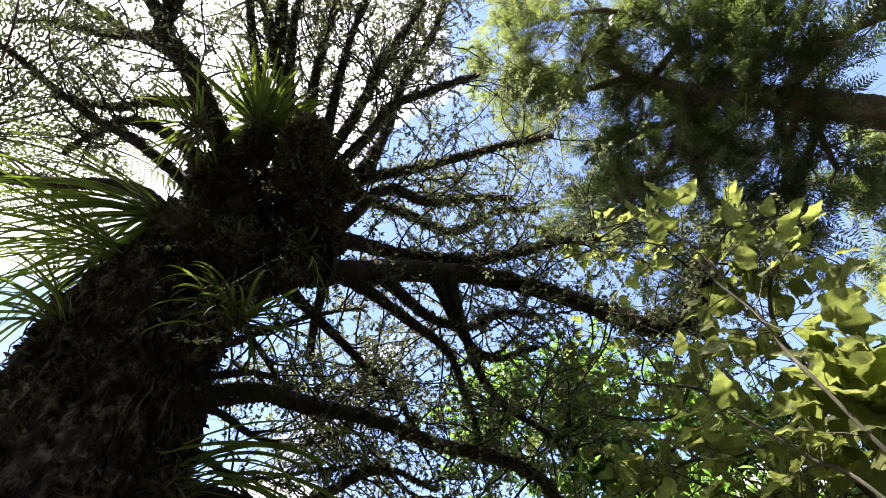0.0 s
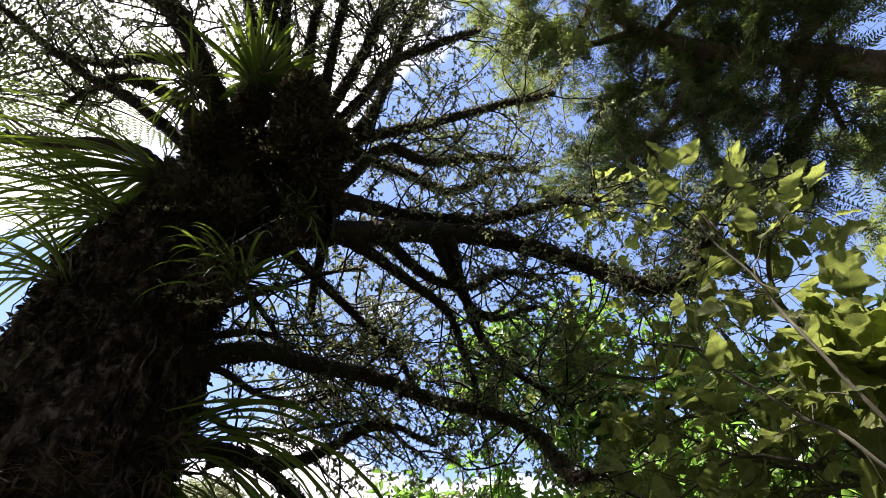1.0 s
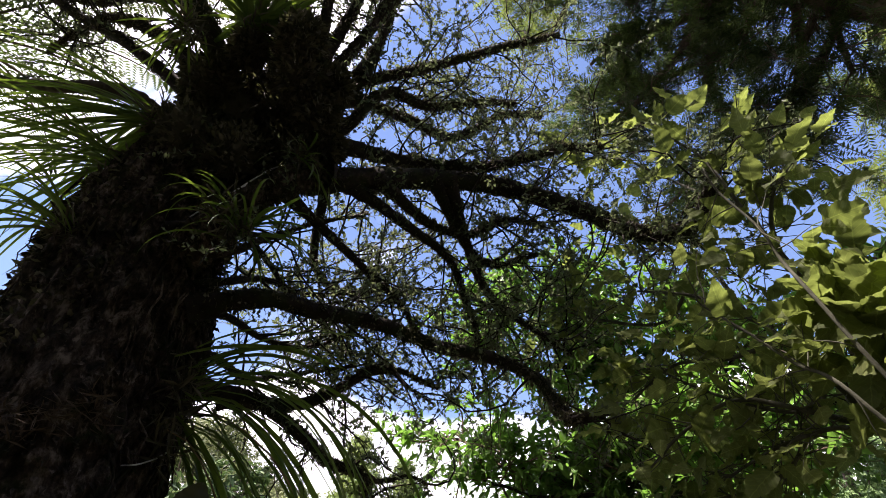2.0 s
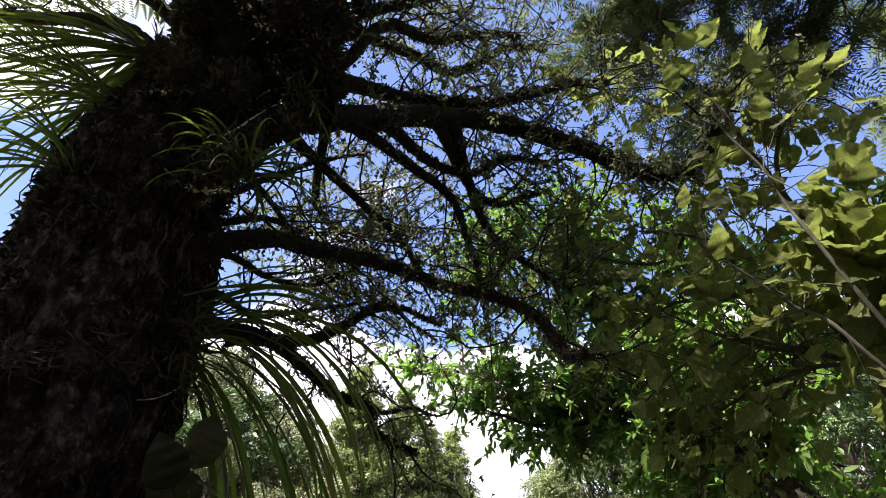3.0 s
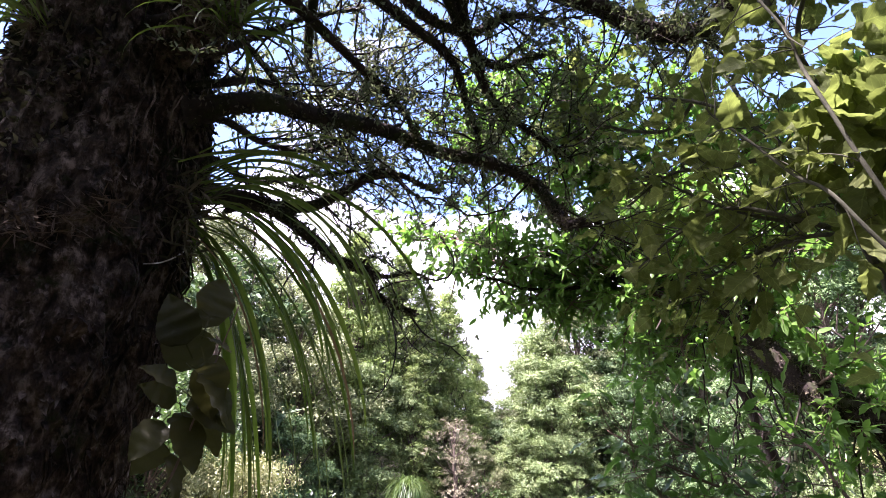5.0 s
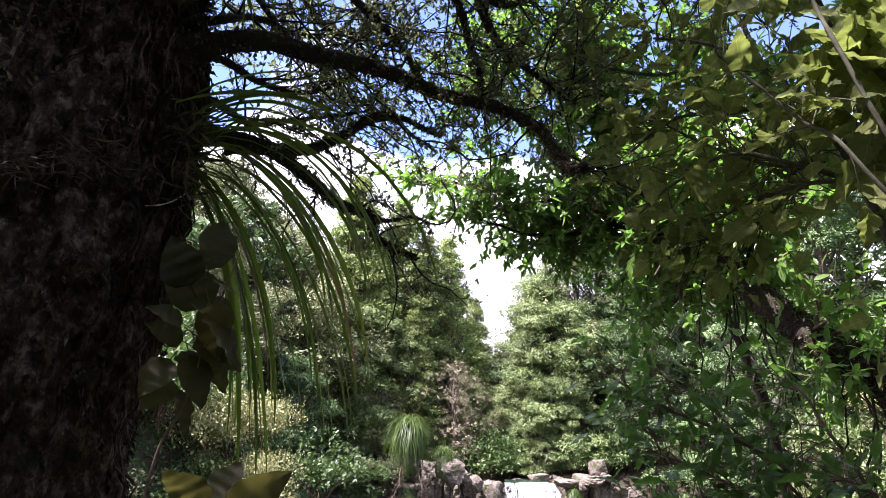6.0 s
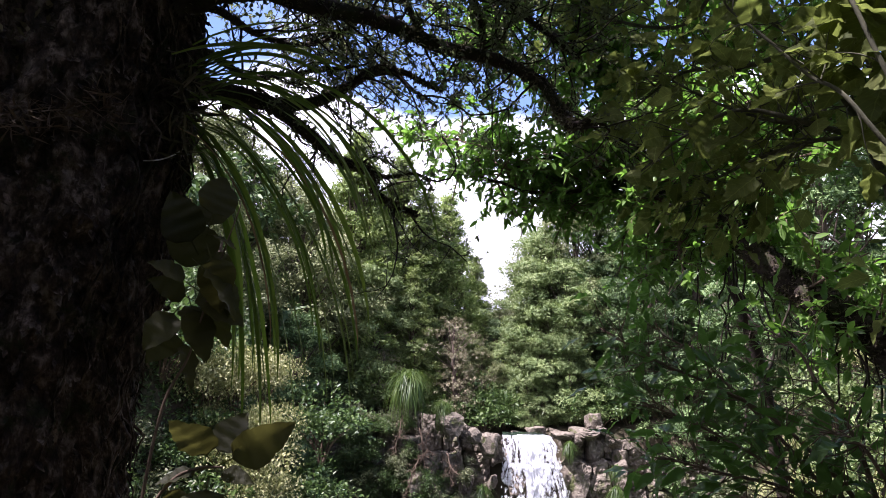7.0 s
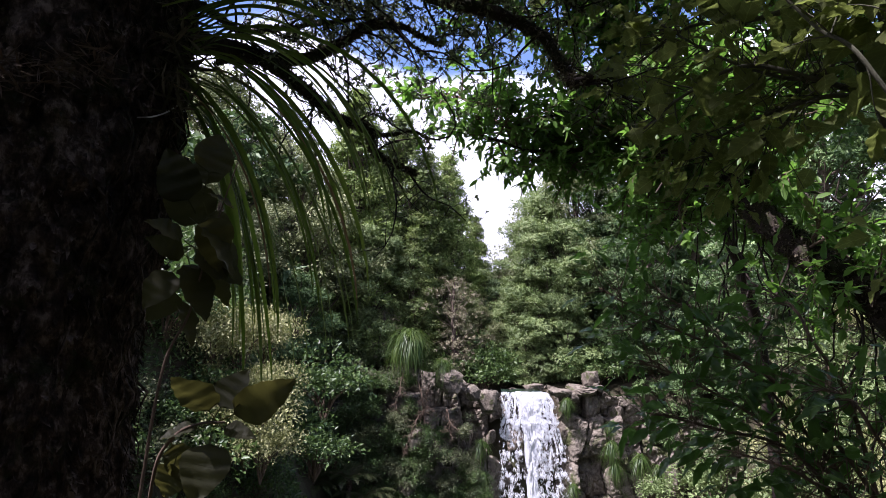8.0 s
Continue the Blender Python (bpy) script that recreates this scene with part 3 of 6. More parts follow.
# ---------------------------------------------------------------- the large mossy tree
AXIS = (-1.42, 2.02)
BOUGHS = [  # radius at the fork, at the end, and the way it takes
    (0.09, 0.042, (-0.62, 1.84, 3.63), (-0.54, 1.94, 3.69), (-0.08, 2.14, 3.91), (0.33, 2.26, 3.97), (0.75, 2.30, 3.83), (0.95, 2.25, 3.65), (1.13, 2.16, 3.57), (1.21, 2.02, 3.59), (1.23, 1.81, 3.78)),
    (0.07, 0.024, (-0.90, 1.80, 3.72), (-0.57, 1.95, 3.95), (-0.24, 2.17, 4.07), (0.18, 2.27, 4.13), (0.48, 2.28, 4.21), (0.65, 2.29, 4.29), (0.90, 2.33, 4.32)),
    (0.06, 0.02, (-1.05, 1.92, 2.93), (-0.78, 1.94, 2.99), (-0.60, 2.09, 3.03), (-0.32, 2.29, 3.08), (-0.09, 2.39, 3.03), (0.21, 2.37, 2.94), (0.37, 2.35, 2.84), (0.45, 2.29, 2.69), (0.49, 2.21, 2.60), (0.65, 2.15, 2.62)),
    (0.052, 0.007, (-1.08, 2.10, 2.68), (-0.81, 2.23, 2.67), (-0.66, 2.36, 2.59), (-0.53, 2.48, 2.50), (-0.39, 2.51, 2.46), (-0.35, 2.55, 2.36), (-0.26, 2.57, 2.31), (-0.15, 2.59, 2.27)),
    (0.042, 0.012, (-0.95, 2.18, 2.66), (-0.67, 2.36, 2.72), (-0.52, 2.45, 2.84), (-0.37, 2.52, 2.98), (-0.23, 2.63, 3.00), (-0.10, 2.67, 2.94)),
    (0.085, 0.05, (-1.10, 1.82, 4.02), (-1.17, 1.56, 4.26), (-1.25, 1.42, 4.43), (-1.39, 1.27, 4.67), (-1.55, 1.17, 4.87), (-1.52, 1.06, 5.15), (-1.59, 0.83, 5.62)),
    (0.055, 0.02, (-0.95, 1.85, 4.18), (-0.91, 1.58, 4.59), (-1.00, 1.35, 5.01), (-1.13, 1.16, 5.47), (-1.33, 0.84, 6.13)),
    (0.055, 0.02, (-0.85, 1.83, 4.20), (-0.81, 1.61, 4.72), (-0.78, 1.42, 5.26), (-0.71, 1.22, 5.77), (-0.68, 0.88, 6.48)),
    (0.052, 0.026, (-0.80, 1.83, 4.22), (-0.57, 1.69, 4.73), (-0.38, 1.50, 5.18), (-0.17, 1.32, 5.69), (-0.05, 1.00, 6.29)),
    (0.05, 0.026, (-0.78, 1.85, 4.18), (-0.49, 1.74, 4.60), (-0.34, 1.67, 4.89), (-0.10, 1.67, 5.12), (0.21, 1.70, 5.43)),
    (0.05, 0.024, (-0.50, 1.90, 4.49), (-0.38, 1.81, 4.80), (-0.25, 1.64, 5.24), (-0.06, 1.53, 5.73), (0.07, 1.29, 6.22)),
    (0.052, 0.026, (-0.80, 1.88, 4.15), (-0.50, 1.93, 4.48), (-0.17, 1.99, 4.71), (0.23, 2.02, 4.93), (0.55, 2.04, 5.11), (0.77, 2.09, 5.28)),
    (0.058, 0.026, (-0.82, 1.90, 4.02), (-0.60, 2.01, 4.15), (-0.37, 1.98, 4.46), (-0.11, 2.18, 4.59), (0.15, 2.27, 4.77), (0.44, 2.37, 4.92)),
    (0.05, 0.024, (-0.57, 1.98, 4.43), (-0.25, 2.23, 4.54), (0.04, 2.45, 4.63), (0.36, 2.46, 4.86), (0.66, 2.55, 5.00)),
    (0.045, 0.016, (-1.20, 1.75, 4.00), (-1.61, 1.55, 4.29), (-1.93, 1.50, 4.51), (-2.24, 1.40, 4.74), (-2.63, 1.27, 5.02), (-3.15, 1.15, 5.31)),
    (0.05, 0.015, (-1.22, 1.57, 4.11), (-1.44, 1.50, 4.29), (-1.69, 1.48, 4.41), (-1.91, 1.58, 4.48), (-2.17, 1.72, 4.49)),
    (0.05, 0.015, (-1.27, 1.42, 4.48), (-1.67, 1.50, 4.67), (-2.02, 1.59, 4.79), (-2.47, 1.61, 5.00)),
    (0.04, 0.012, (-1.40, 1.30, 4.72), (-1.81, 1.28, 5.05), (-2.21, 1.20, 5.33), (-2.70, 1.12, 5.66)),
    (0.04, 0.012, (-1.54, 1.18, 4.85), (-1.98, 1.26, 5.08), (-2.40, 1.26, 5.31), (-2.85, 1.29, 5.50)),
    (0.038, 0.012, (-0.78, 1.85, 3.54), (-0.55, 2.15, 3.46), (-0.40, 2.36, 3.40), (-0.26, 2.46, 3.29), (-0.15, 2.46, 3.11)),
    (0.042, 0.012, (-0.50, 1.96, 3.69), (-0.20, 2.21, 3.61), (-0.02, 2.39, 3.57), (0.07, 2.51, 3.40), (0.15, 2.62, 3.22), (0.14, 2.61, 3.04)),
    (0.045, 0.012, (-0.36, 2.00, 3.76), (-0.11, 2.27, 3.70), (0.10, 2.38, 3.72), (0.30, 2.40, 3.84), (0.53, 2.47, 3.86)),
    (0.04, 0.012, (-0.08, 2.14, 3.88), (0.10, 2.43, 3.66), (0.26, 2.49, 3.58), (0.48, 2.51, 3.66)),
    (0.04, 0.01, (0.00, 2.18, 3.90), (0.16, 2.54, 3.53), (0.31, 2.63, 3.37), (0.48, 2.59, 3.20), (0.62, 2.62, 3.11)),
    (0.05, 0.03, (-1.30, 1.75, 3.85), (-1.49, 1.61, 3.93), (-1.70, 1.57, 3.95), (-1.93, 1.54, 3.94), (-2.13, 1.50, 3.94), (-2.42, 1.39, 3.87), (-2.9, 1.2, 3.9)),
    # four limbs out of view overhead, added to shade the trunk and shrub
    (0.05, 0.018, (-1.55, 1.17, 4.87), (-2.2, 0.6, 5.8), (-3.0, 0.2, 6.6), (-3.7, -0.2, 7.2)),
    (0.05, 0.018, (-1.55, 1.10, 5.0), (-1.9, 0.3, 6.0), (-2.4, -0.5, 6.9), (-2.8, -1.2, 7.5)),
    (0.05, 0.018, (-1.00, 1.35, 5.01), (-0.9, 0.5, 6.1), (-0.6, -0.2, 7.0), (-0.4, -0.9, 7.6)),
    (0.06, 0.02, (-1.33, 0.95, 5.9), (-1.4, 0.3, 7.0), (-1.7, -0.2, 7.8)),
    (0.035, 0.01, (-0.60, 1.94, 3.66), (-0.72, 2.44, 3.54), (-0.50, 2.65, 3.50), (-0.26, 2.77, 3.54)),
    (0.05, 0.015, (-1.00, 1.70, 4.25), (-1.10, 1.40, 4.85), (-1.22, 1.10, 5.4), (-1.30, 0.85, 6.0)),
    (0.045, 0.014, (-0.70, 1.72, 4.5), (-0.62, 1.45, 5.1), (-0.48, 1.2, 5.7), (-0.30, 0.95, 6.3)),
    (0.045, 0.014, (-0.90, 1.58, 4.6), (-0.92, 1.25, 5.2), (-0.88, 1.0, 5.9), (-0.95, 0.8, 6.5)),
    # three more beyond the view, added to keep sun flecks off the trunk
    (0.05, 0.015, (-1.59, 0.83, 5.6), (-2.8, 0.6, 7.0), (-4.0, 0.5, 8.2), (-5.0, 0.3, 9.0)),
    (0.05, 0.015, (-2.2, 0.6, 5.8), (-3.6, 0.6, 7.6), (-4.4, 0.8, 8.6), (-5.0, 1.0, 9.4)),
    (0.05, 0.015, (-1.9, 0.3, 6.0), (-2.9, 0.2, 7.6), (-3.4, 0.1, 8.8), (-3.8, -0.2, 9.6)),
    # two added above the view to dapple the large-leaf shrub
    (0.05, 0.015, (-0.05, 1.00, 6.29), (0.3, 0.7, 7.0), (0.8, 0.6, 7.5), (1.4, 0.5, 7.8)),
    (0.05, 0.015, (-0.05, 1.00, 6.29), (0.1, 0.4, 7.0), (0.5, 0.1, 7.4), (1.0, 0.2, 7.7)),
    (0.03, 0.01, (-0.93, 1.79, 3.28), (-0.90, 2.13, 3.38), (-0.76, 2.47, 3.32), (-0.49, 2.74, 3.17)),
    (0.03, 0.01, (-0.94, 1.87, 3.18), (-0.84, 2.01, 3.38), (-0.66, 2.15, 3.60), (-0.43, 2.24, 3.72)),
    (0.03, 0.01, (-0.97, 2.01, 2.96), (-0.89, 2.36, 3.05), (-0.70, 2.60, 3.14), (-0.44, 2.74, 3.39)),
    (0.03, 0.01, (-0.95, 1.94, 3.08), (-0.88, 2.20, 3.29), (-0.70, 2.46, 3.37), (-0.37, 2.64, 3.55)),
    (0.03, 0.01, (-1.00, 2.09, 2.81), (-0.94, 2.43, 2.88), (-0.74, 2.56, 2.98), (-0.48, 2.68, 3.07)),
    (0.02, 0.006, (-0.42, 2.75, 2.52), (-0.31, 2.79, 2.53), (-0.22, 2.81, 2.57), (-0.12, 2.82, 2.55)),
    (0.022, 0.006, (-0.46, 2.61, 2.98), (-0.32, 2.66, 3.03), (-0.23, 2.70, 2.97), (-0.07, 2.75, 2.87)),
]


def build_main_tree():
    r = rng(21)
    base = Vector((AXIS[0], AXIS[1], 0))
    tree = thing("mossy_tree", base, "large tree with dark mossy bark and many epiphytes on its limbs", "tree")
    inv = np.array(base)
    # trunk: furrowed, knotted, flared at the root
    nz, ns = 230, 150
    zz = np.linspace(-0.35, 4.25, nz)
    ang = np.linspace(0, 2 * np.pi, ns, endpoint=False)
    rad = 0.45 - 0.022 * zz + 0.22 * np.exp(-(zz + 0.35) / 0.3) - 0.16 * smooth(3.1, 4.25, zz)
    cx = 0.04 * np.sin(zz * 1.1) + 0.42 * smooth(3.1, 4.25, zz) - 0.2 * smooth(3.1, 1.1, zz)
    cy = 0.03 * np.sin(zz * 0.9 + 1) - 0.12 * smooth(3.0, 4.25, zz)
    V = np.zeros((nz, ns, 3))
    for i, z in enumerate(zz):
        for j, a in enumerate(ang):
            c, s = math.cos(a), math.sin(a)
            big = noise.noise(Vector((c * 1.2, s * 1.2, z * 0.7)))
            ridge = abs(noise.noise(Vector((c * 4.5 + z * 1.2, s * 4.5, z * 4.0 + 4))))
            fine = noise.noise(Vector((c * 14, s * 14, z * 7)))
            lump = noise.noise(Vector((c * 2.6, s * 2.6, z * 2.2 + 9)))
            grain = abs(noise.noise(Vector((c * 9 + z * 2, s * 9 - z, z * 5.0 + 1))))
            chip = noise.noise(Vector((c * 6 + z * 3, s * 6, z * 14 + 3)))
            chip = max(0.0, chip - 0.05) ** 0.4 if chip > 0.05 else 0.0
            k = rad[i] * (1 + 0.1 * big + 0.07 * lump) - 0.085 * max(0.0, 0.3 - ridge) - 0.05 * max(0.0, 0.22 - grain) + 0.03 * fine + 0.026 * chip
            k *= 1 - 0.11 * max(0.0, math.cos(a - 3.75)) * math.exp(-((z - 3.1) / 0.5) ** 2)
            V[i, j] = (cx[i] + c * k, cy[i] + s * k, z)
    i, j = np.meshgrid(np.arange(nz - 1), np.arange(ns), indexing="ij")
    q = (j + 1) % ns
    F = np.stack([i * ns + j, i * ns + q, (i + 1) * ns + q, (i + 1) * ns + j], -1).reshape(-1, 4)
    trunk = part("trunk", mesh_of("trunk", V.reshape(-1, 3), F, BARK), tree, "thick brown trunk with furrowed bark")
    # loose flakes and moss on the bark
    n = 14000
    ii, jj = r.randint(0, nz, n), r.randint(0, ns, n)
    ctr = np.stack([cx[ii], cy[ii], zz[ii]], -1)
    pos = V[ii, jj]
    nor = unit(pos - ctr)
    v, f = kites(pos - nor * 0.004, unit(np.array([0.25, -0.2, -1.0]) + nor * 0.55 + r.normal(0, 0.45, (n, 3))), nor, r.uniform(0.015, 0.065, n), r.uniform(0.008, 0.024, n))
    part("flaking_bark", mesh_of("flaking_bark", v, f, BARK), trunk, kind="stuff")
    n = 16000
    ii, jj = r.randint(0, nz, n), r.randint(0, ns, n)
    keep = np.array([noise.noise(Vector((math.cos(ang[b]) * 1.7, math.sin(ang[b]) * 1.7, zz[a] * 1.4 + 2))) + 0.35 * (zz[a] - 2.9) > 0.05 for a, b in zip(ii, jj)])
    ii, jj = ii[keep], jj[keep]
    pos = V[ii, jj]
    nor = unit(pos - np.stack([cx[ii], cy[ii], zz[ii]], -1))
    n = len(pos)
    v, f = kites(pos - nor * 0.005, unit(nor + r.normal(0, 0.8, (n, 3))), unit(r.normal(0, 1, (n, 3))), r.uniform(0.015, 0.05, n), r.uniform(0.01, 0.022, n))
    part("moss", mesh_of("moss", v, f, MOSS), trunk, kind="stuff")
    # litter and roots caught on a ledge of the bark
    ii, jj = r.randint(0, nz, 60000), r.randint(0, ns, 60000)
    da = (ang[jj] - 4.95 + np.pi) % (2 * np.pi) - np.pi
    keep = np.where((np.abs(zz[ii] - 2.34 - 0.1 * da + 0.03 * np.sin(da * 9)) < 0.045) & (np.abs(da) < 0.75))[0][:420]
    pos = V[ii[keep], jj[keep]]
    nor = unit(pos - np.stack([cx[ii[keep]], cy[ii[keep]], zz[ii[keep]]], -1))
    n = len(keep)
    v, f = kites(pos + nor * 0.01, unit(r.normal(0, 1, (n, 3)) * np.array([1, 1, 0.5]) + nor * 0.4), unit(r.normal(0, 1, (n, 3)) + nor), r.uniform(0.03, 0.11, n), r.uniform(0.003, 0.009, n))
    part("litter", mesh_of("litter", v, f, TWIG), trunk, "fibrous ledge of roots and litter", kind="stuff")
    # rootlets and strips of bark that hang down its side
    pieces = []
    for _ in range(150):
        a, z = r.randint(0, ns), r.randint(60, 200)
        if r.rand() < 0.75:
            a = int((r.normal(-0.15, 0.35) % 6.283) / 6.283 * ns)
        q = [V[z - b, (a + int(1.5 * math.sin(b * 0.3))) % ns] for b in range(0, r.randint(10, 40), 3) if z - b > 0]
        q = np.array(q)
        o = unit(q - np.stack([np.interp(q[:, 2], zz, cx), np.interp(q[:, 2], zz, cy), q[:, 2]], -1))
        q = q + o * r.uniform(0.0, 0.03) + r.normal(0, 0.006, q.shape)
        pieces.append(tube(q, np.linspace(0.005, 0.0015, len(q)) * r.uniform(0.5, 1.6), 5, cap=False))
    v, f = join(pieces)
    part("root_fringe", mesh_of("root_fringe", v, f, BARK), trunk, kind="stuff")
    # a dead root that stands off the bark
    p = spline(np.array([(-1.06, 1.83, 2.27), (-1.02, 1.85, 2.28), (-1.01, 1.92, 2.32), (-1.06, 2.10, 2.41)]) - inv, 24)
    v, f = tube(p, np.linspace(0.0022, 0.0032, 24), 6, 0.05, r)
    part("dead_root", mesh_of("dead_root", v, tidy(f), PALE_WOOD), trunk, "thin pale dead root standing off the bark")
    # limbs
    for k, (r0, r1, *pts) in enumerate(BOUGHS):
        pts = np.array(pts) - inv
        if r0 == 0.03:
            pts = np.vstack([pts[0] + np.array([-0.25, -0.02, -0.05]), pts])
        m = 14 * len(pts)
        p = spline(pts, m)
        p = p + np.cumsum(r.normal(0, 0.0022, p.shape), axis=0) * np.linspace(0, 1, m)[:, None]
        u = np.linspace(0, 1, m)
        rad = (r0 + (r1 - r0) * u ** 0.7) * 0.8
        rad[:8] *= np.linspace(1.5 if k < 24 or k > 35 else 1.05, 1, 8)
        v, f = tube(p, rad, 12, 0.07, r)
        bare = k == 24
        limb = part("limb", mesh_of("limb", v, tidy(f), GREY_BARK if bare else LIMB), tree, "bare reddish-brown limb" if bare else "")
        if bare:
            continue
        # moss and filmy ferns that coat it
        per = int((800 + 30000 * r0) * (0.6 if r0 < 0.04 else 1))
        fur = min(1.0, max(0.45, r0 / 0.055))
        i = r.randint(0, m, per)
        tan = unit(np.gradient(p, axis=0))[i]
        o = unit(np.cross(tan, r.normal(0, 1, (per, 3))))
        o = unit(o + np.array([0, 0, 0.15]))
        lump = np.array([max(0.0, noise.noise(Vector(a * 11))) for a in p[i]])[:, None] * 0.18 * np.clip(rad[i] / 0.05 - 0.2, 0.06, 1)[:, None]
        v, f = kites(p[i] + o * (rad[i][:, None] * 0.85 + lump * r.rand(per, 1)), unit(r.normal(0, 1, (per, 3)) + o * 0.3), unit(r.normal(0, 1, (per, 3))), r.uniform(0.009, 0.03, per) * fur, r.uniform(0.007, 0.018, per) * fur)
        part("moss", mesh_of("moss", v, f, MOSS), limb, kind="stuff")
        length = np.linalg.norm(np.diff(p, axis=0), axis=1).sum()
        low = k in (2, 3, 4) or r0 < 0.025
        over = pts[-1][2] > 6.9
        thin = r0 == 0.03
        dense = k in (19, 20, 21, 22, 23, 29)
        count = int(length * (14 if dense else 6 if low else 8 if over else 13 if thin else 9 if pts[-1][0] < -0.6 else 14 if k < 14 else 12))
        first = grow(p, r, count, 0.75 if not low else 0.6, 0.85, 0.05, 0.25, 0.36 if thin else 0.25, 8)
        second = []
        for a in first:
            second += grow(a, r, 4 if over else 6, 0.34, 0.85, 0.0, 0.3, 0.2, 6)
        v1, f1 = twig_mesh(first, 0.006, 5)
        v2, f2 = twig_mesh(second, 0.0021, 3)
        v, f = join([(v1, f1), (v2, f2)])
        part("brushwood", mesh_of("brushwood", v, f, LIMB), limb, kind="stuff")
        v, f = tufts(second, r, 9 if over else 22 if thin else 15 if low else 18 if pts[-1][2] > 4.9 else 28, 0.03 if over else 0.023, 0.014 if over else 0.0115, 1.0, 0.1)
        v3, f3 = tufts(first, r, 10 if over else 16, 0.022, 0.011, 1.0, 0.0)
        v, f = join([(v, f), (v3, f3)])
        part("foliage", mesh_of("foliage", v, f, CROWN), limb, kind="stuff")
    for x, y, z, s in ((-1.08, 1.80, 3.95, 0.2), (-0.88, 1.82, 4.02, 0.17), (-1.22, 1.72, 3.72, 0.17), (-0.98, 1.74, 3.62, 0.15), (-0.80, 1.84, 3.80, 0.14), (-1.15, 1.62, 4.02, 0.13), (-0.96, 1.50, 4.14, 0.075), (-0.70, 1.56, 4.00, 0.12), (-0.63, 1.68, 3.88, 0.11), (-0.57, 1.65, 4.04, 0.09), (-0.69, 1.45, 4.13, 0.11), (-0.60, 1.81, 3.78, 0.08)):
        n = 1500
        d = unit(r.normal(0, 1, (n, 3)))
        q = np.array((x, y, z)) - inv + d * s * (0.75 + 0.25 * r.rand(n))[:, None] * np.array([1, 1, 1.2])
        v, f = kites(q, unit(d + r.normal(0, 0.8, (n, 3))), unit(r.normal(0, 1, (n, 3))), r.uniform(0.02, 0.06, n), r.uniform(0.012, 0.03, n))
        core = tube(np.array([(x, y, z - s), (x, y, z - s * 0.5), (x, y, z), (x, y, z + s * 0.5), (x, y, z + s)]) - inv, np.array([0.2, 0.8, 0.95, 0.8, 0.2]) * s, 12, 0.06, r)
        v, f = join([(v, f), (core[0], tidy(core[1]))])
        part("moss_cushion", mesh_of("moss_cushion", v, f, MOSS), tree, "fuzzy cushion of moss and roots")
    # the bare, weathered base of the long limb, its sunlit top painted pale
    p = spline(np.array([(-1.11, 1.82, 3.13), (-0.97, 1.77, 3.25), (-0.86, 1.75, 3.36), (-0.75, 1.77, 3.50), (-0.60, 1.86, 3.65)]) - inv, 40)
    rad = np.linspace(0.085, 0.056, 40) * (1 + 0.08 * np.sin(np.linspace(0, 9, 40)))
    v, f = tube(p, rad, 18, 0.12, r)
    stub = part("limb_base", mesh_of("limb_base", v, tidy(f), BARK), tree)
    tan = unit(np.gradient(p, axis=0))
    fore = np.array([-0.42, -0.72, 0.38])
    fore = unit(fore - tan * (tan @ fore)[:, None])
    side = np.cross(tan, fore)
    n = 1700
    i = r.randint(0, 40, n)
    b = r.uniform(0.5, 5.8, n)
    o = fore[i] * np.cos(b)[:, None] + side[i] * np.sin(b)[:, None]
    v, f = kites(p[i] + o * (rad[i] * 0.95)[:, None], unit(o + r.normal(0, 0.8, (n, 3))), unit(r.normal(0, 1, (n, 3))), r.uniform(0.012, 0.04, n), r.uniform(0.008, 0.02, n))
    part("moss", mesh_of("moss", v, f, MOSS), stub, kind="stuff")
    ring = []
    for i in range(6, 36):
        w = 0.5 * (1.0 - abs(i - 21) / 15.5) ** 0.5 * (0.7 + 0.6 * r.rand())
        for a in np.linspace(-0.75, 0.75, 7):
            ring.append(p[i] + (fore[i] * math.cos(a * w) + side[i] * math.sin(a * w)) * rad[i] * (1.05 + 0.06 * r.rand() - 0.05 * abs(a)))
    f = [(7 * i + j, 7 * i + j + 1, 7 * i + j + 8, 7 * i + j + 7) for i in range(29) for j in range(6)]
    part("bare_patch", mesh_of("bare_patch", np.array(ring), f, PALE_WOOD), stub, "bare weathered wood, painted paler for the sunlit top")
    return tree


build_main_tree()


# ---------------------------------------------------------------- perching lilies
def strap_mesh(length, width, arch, seed, dry=False, twist=0.0):
    """A strap leaf in the xz plane that rises from the base and arches over."""
    r = rng(seed)
    n = 11
    u = np.linspace(0, 1, n)
    a0 = arch[0] + (arch[1] - arch[0]) * u ** arch[2]
    step = length / (n - 1)
    x = np.concatenate([[0], np.cumsum(np.cos(a0[:-1]) * step)])
    z = np.concatenate([[0], np.cumsum(np.sin(a0[:-1]) * step)])
    y = 0.03 * length * np.sin(u * 2.2 + r.rand() * 6) * u
    w = width * np.minimum(1, 0.55 + u * 2) * np.clip((1 - u) / 0.45, 0, 1) ** 0.6 * 0.5
    nx, nz = -np.sin(a0), np.cos(a0)
    v = []
    for s, d in ((-1, 0.35), (0, 0), (1, 0.35)):
        out, rise = s * w * np.cos(twist * u), w * d + s * w * np.sin(twist * u)
        v.append(np.stack([x + nx * rise, y + out, z + nz * rise], -1))
    v = np.stack(v, 1).reshape(-1, 3)
    f = []
    for i in range(n - 1):
        o = i * 3
        f += [[o, o + 1, o + 4, o + 3], [o + 1, o + 2, o + 5, o + 4]]
    return mesh_of("leaf", v, f, DRY if dry else STRAP)


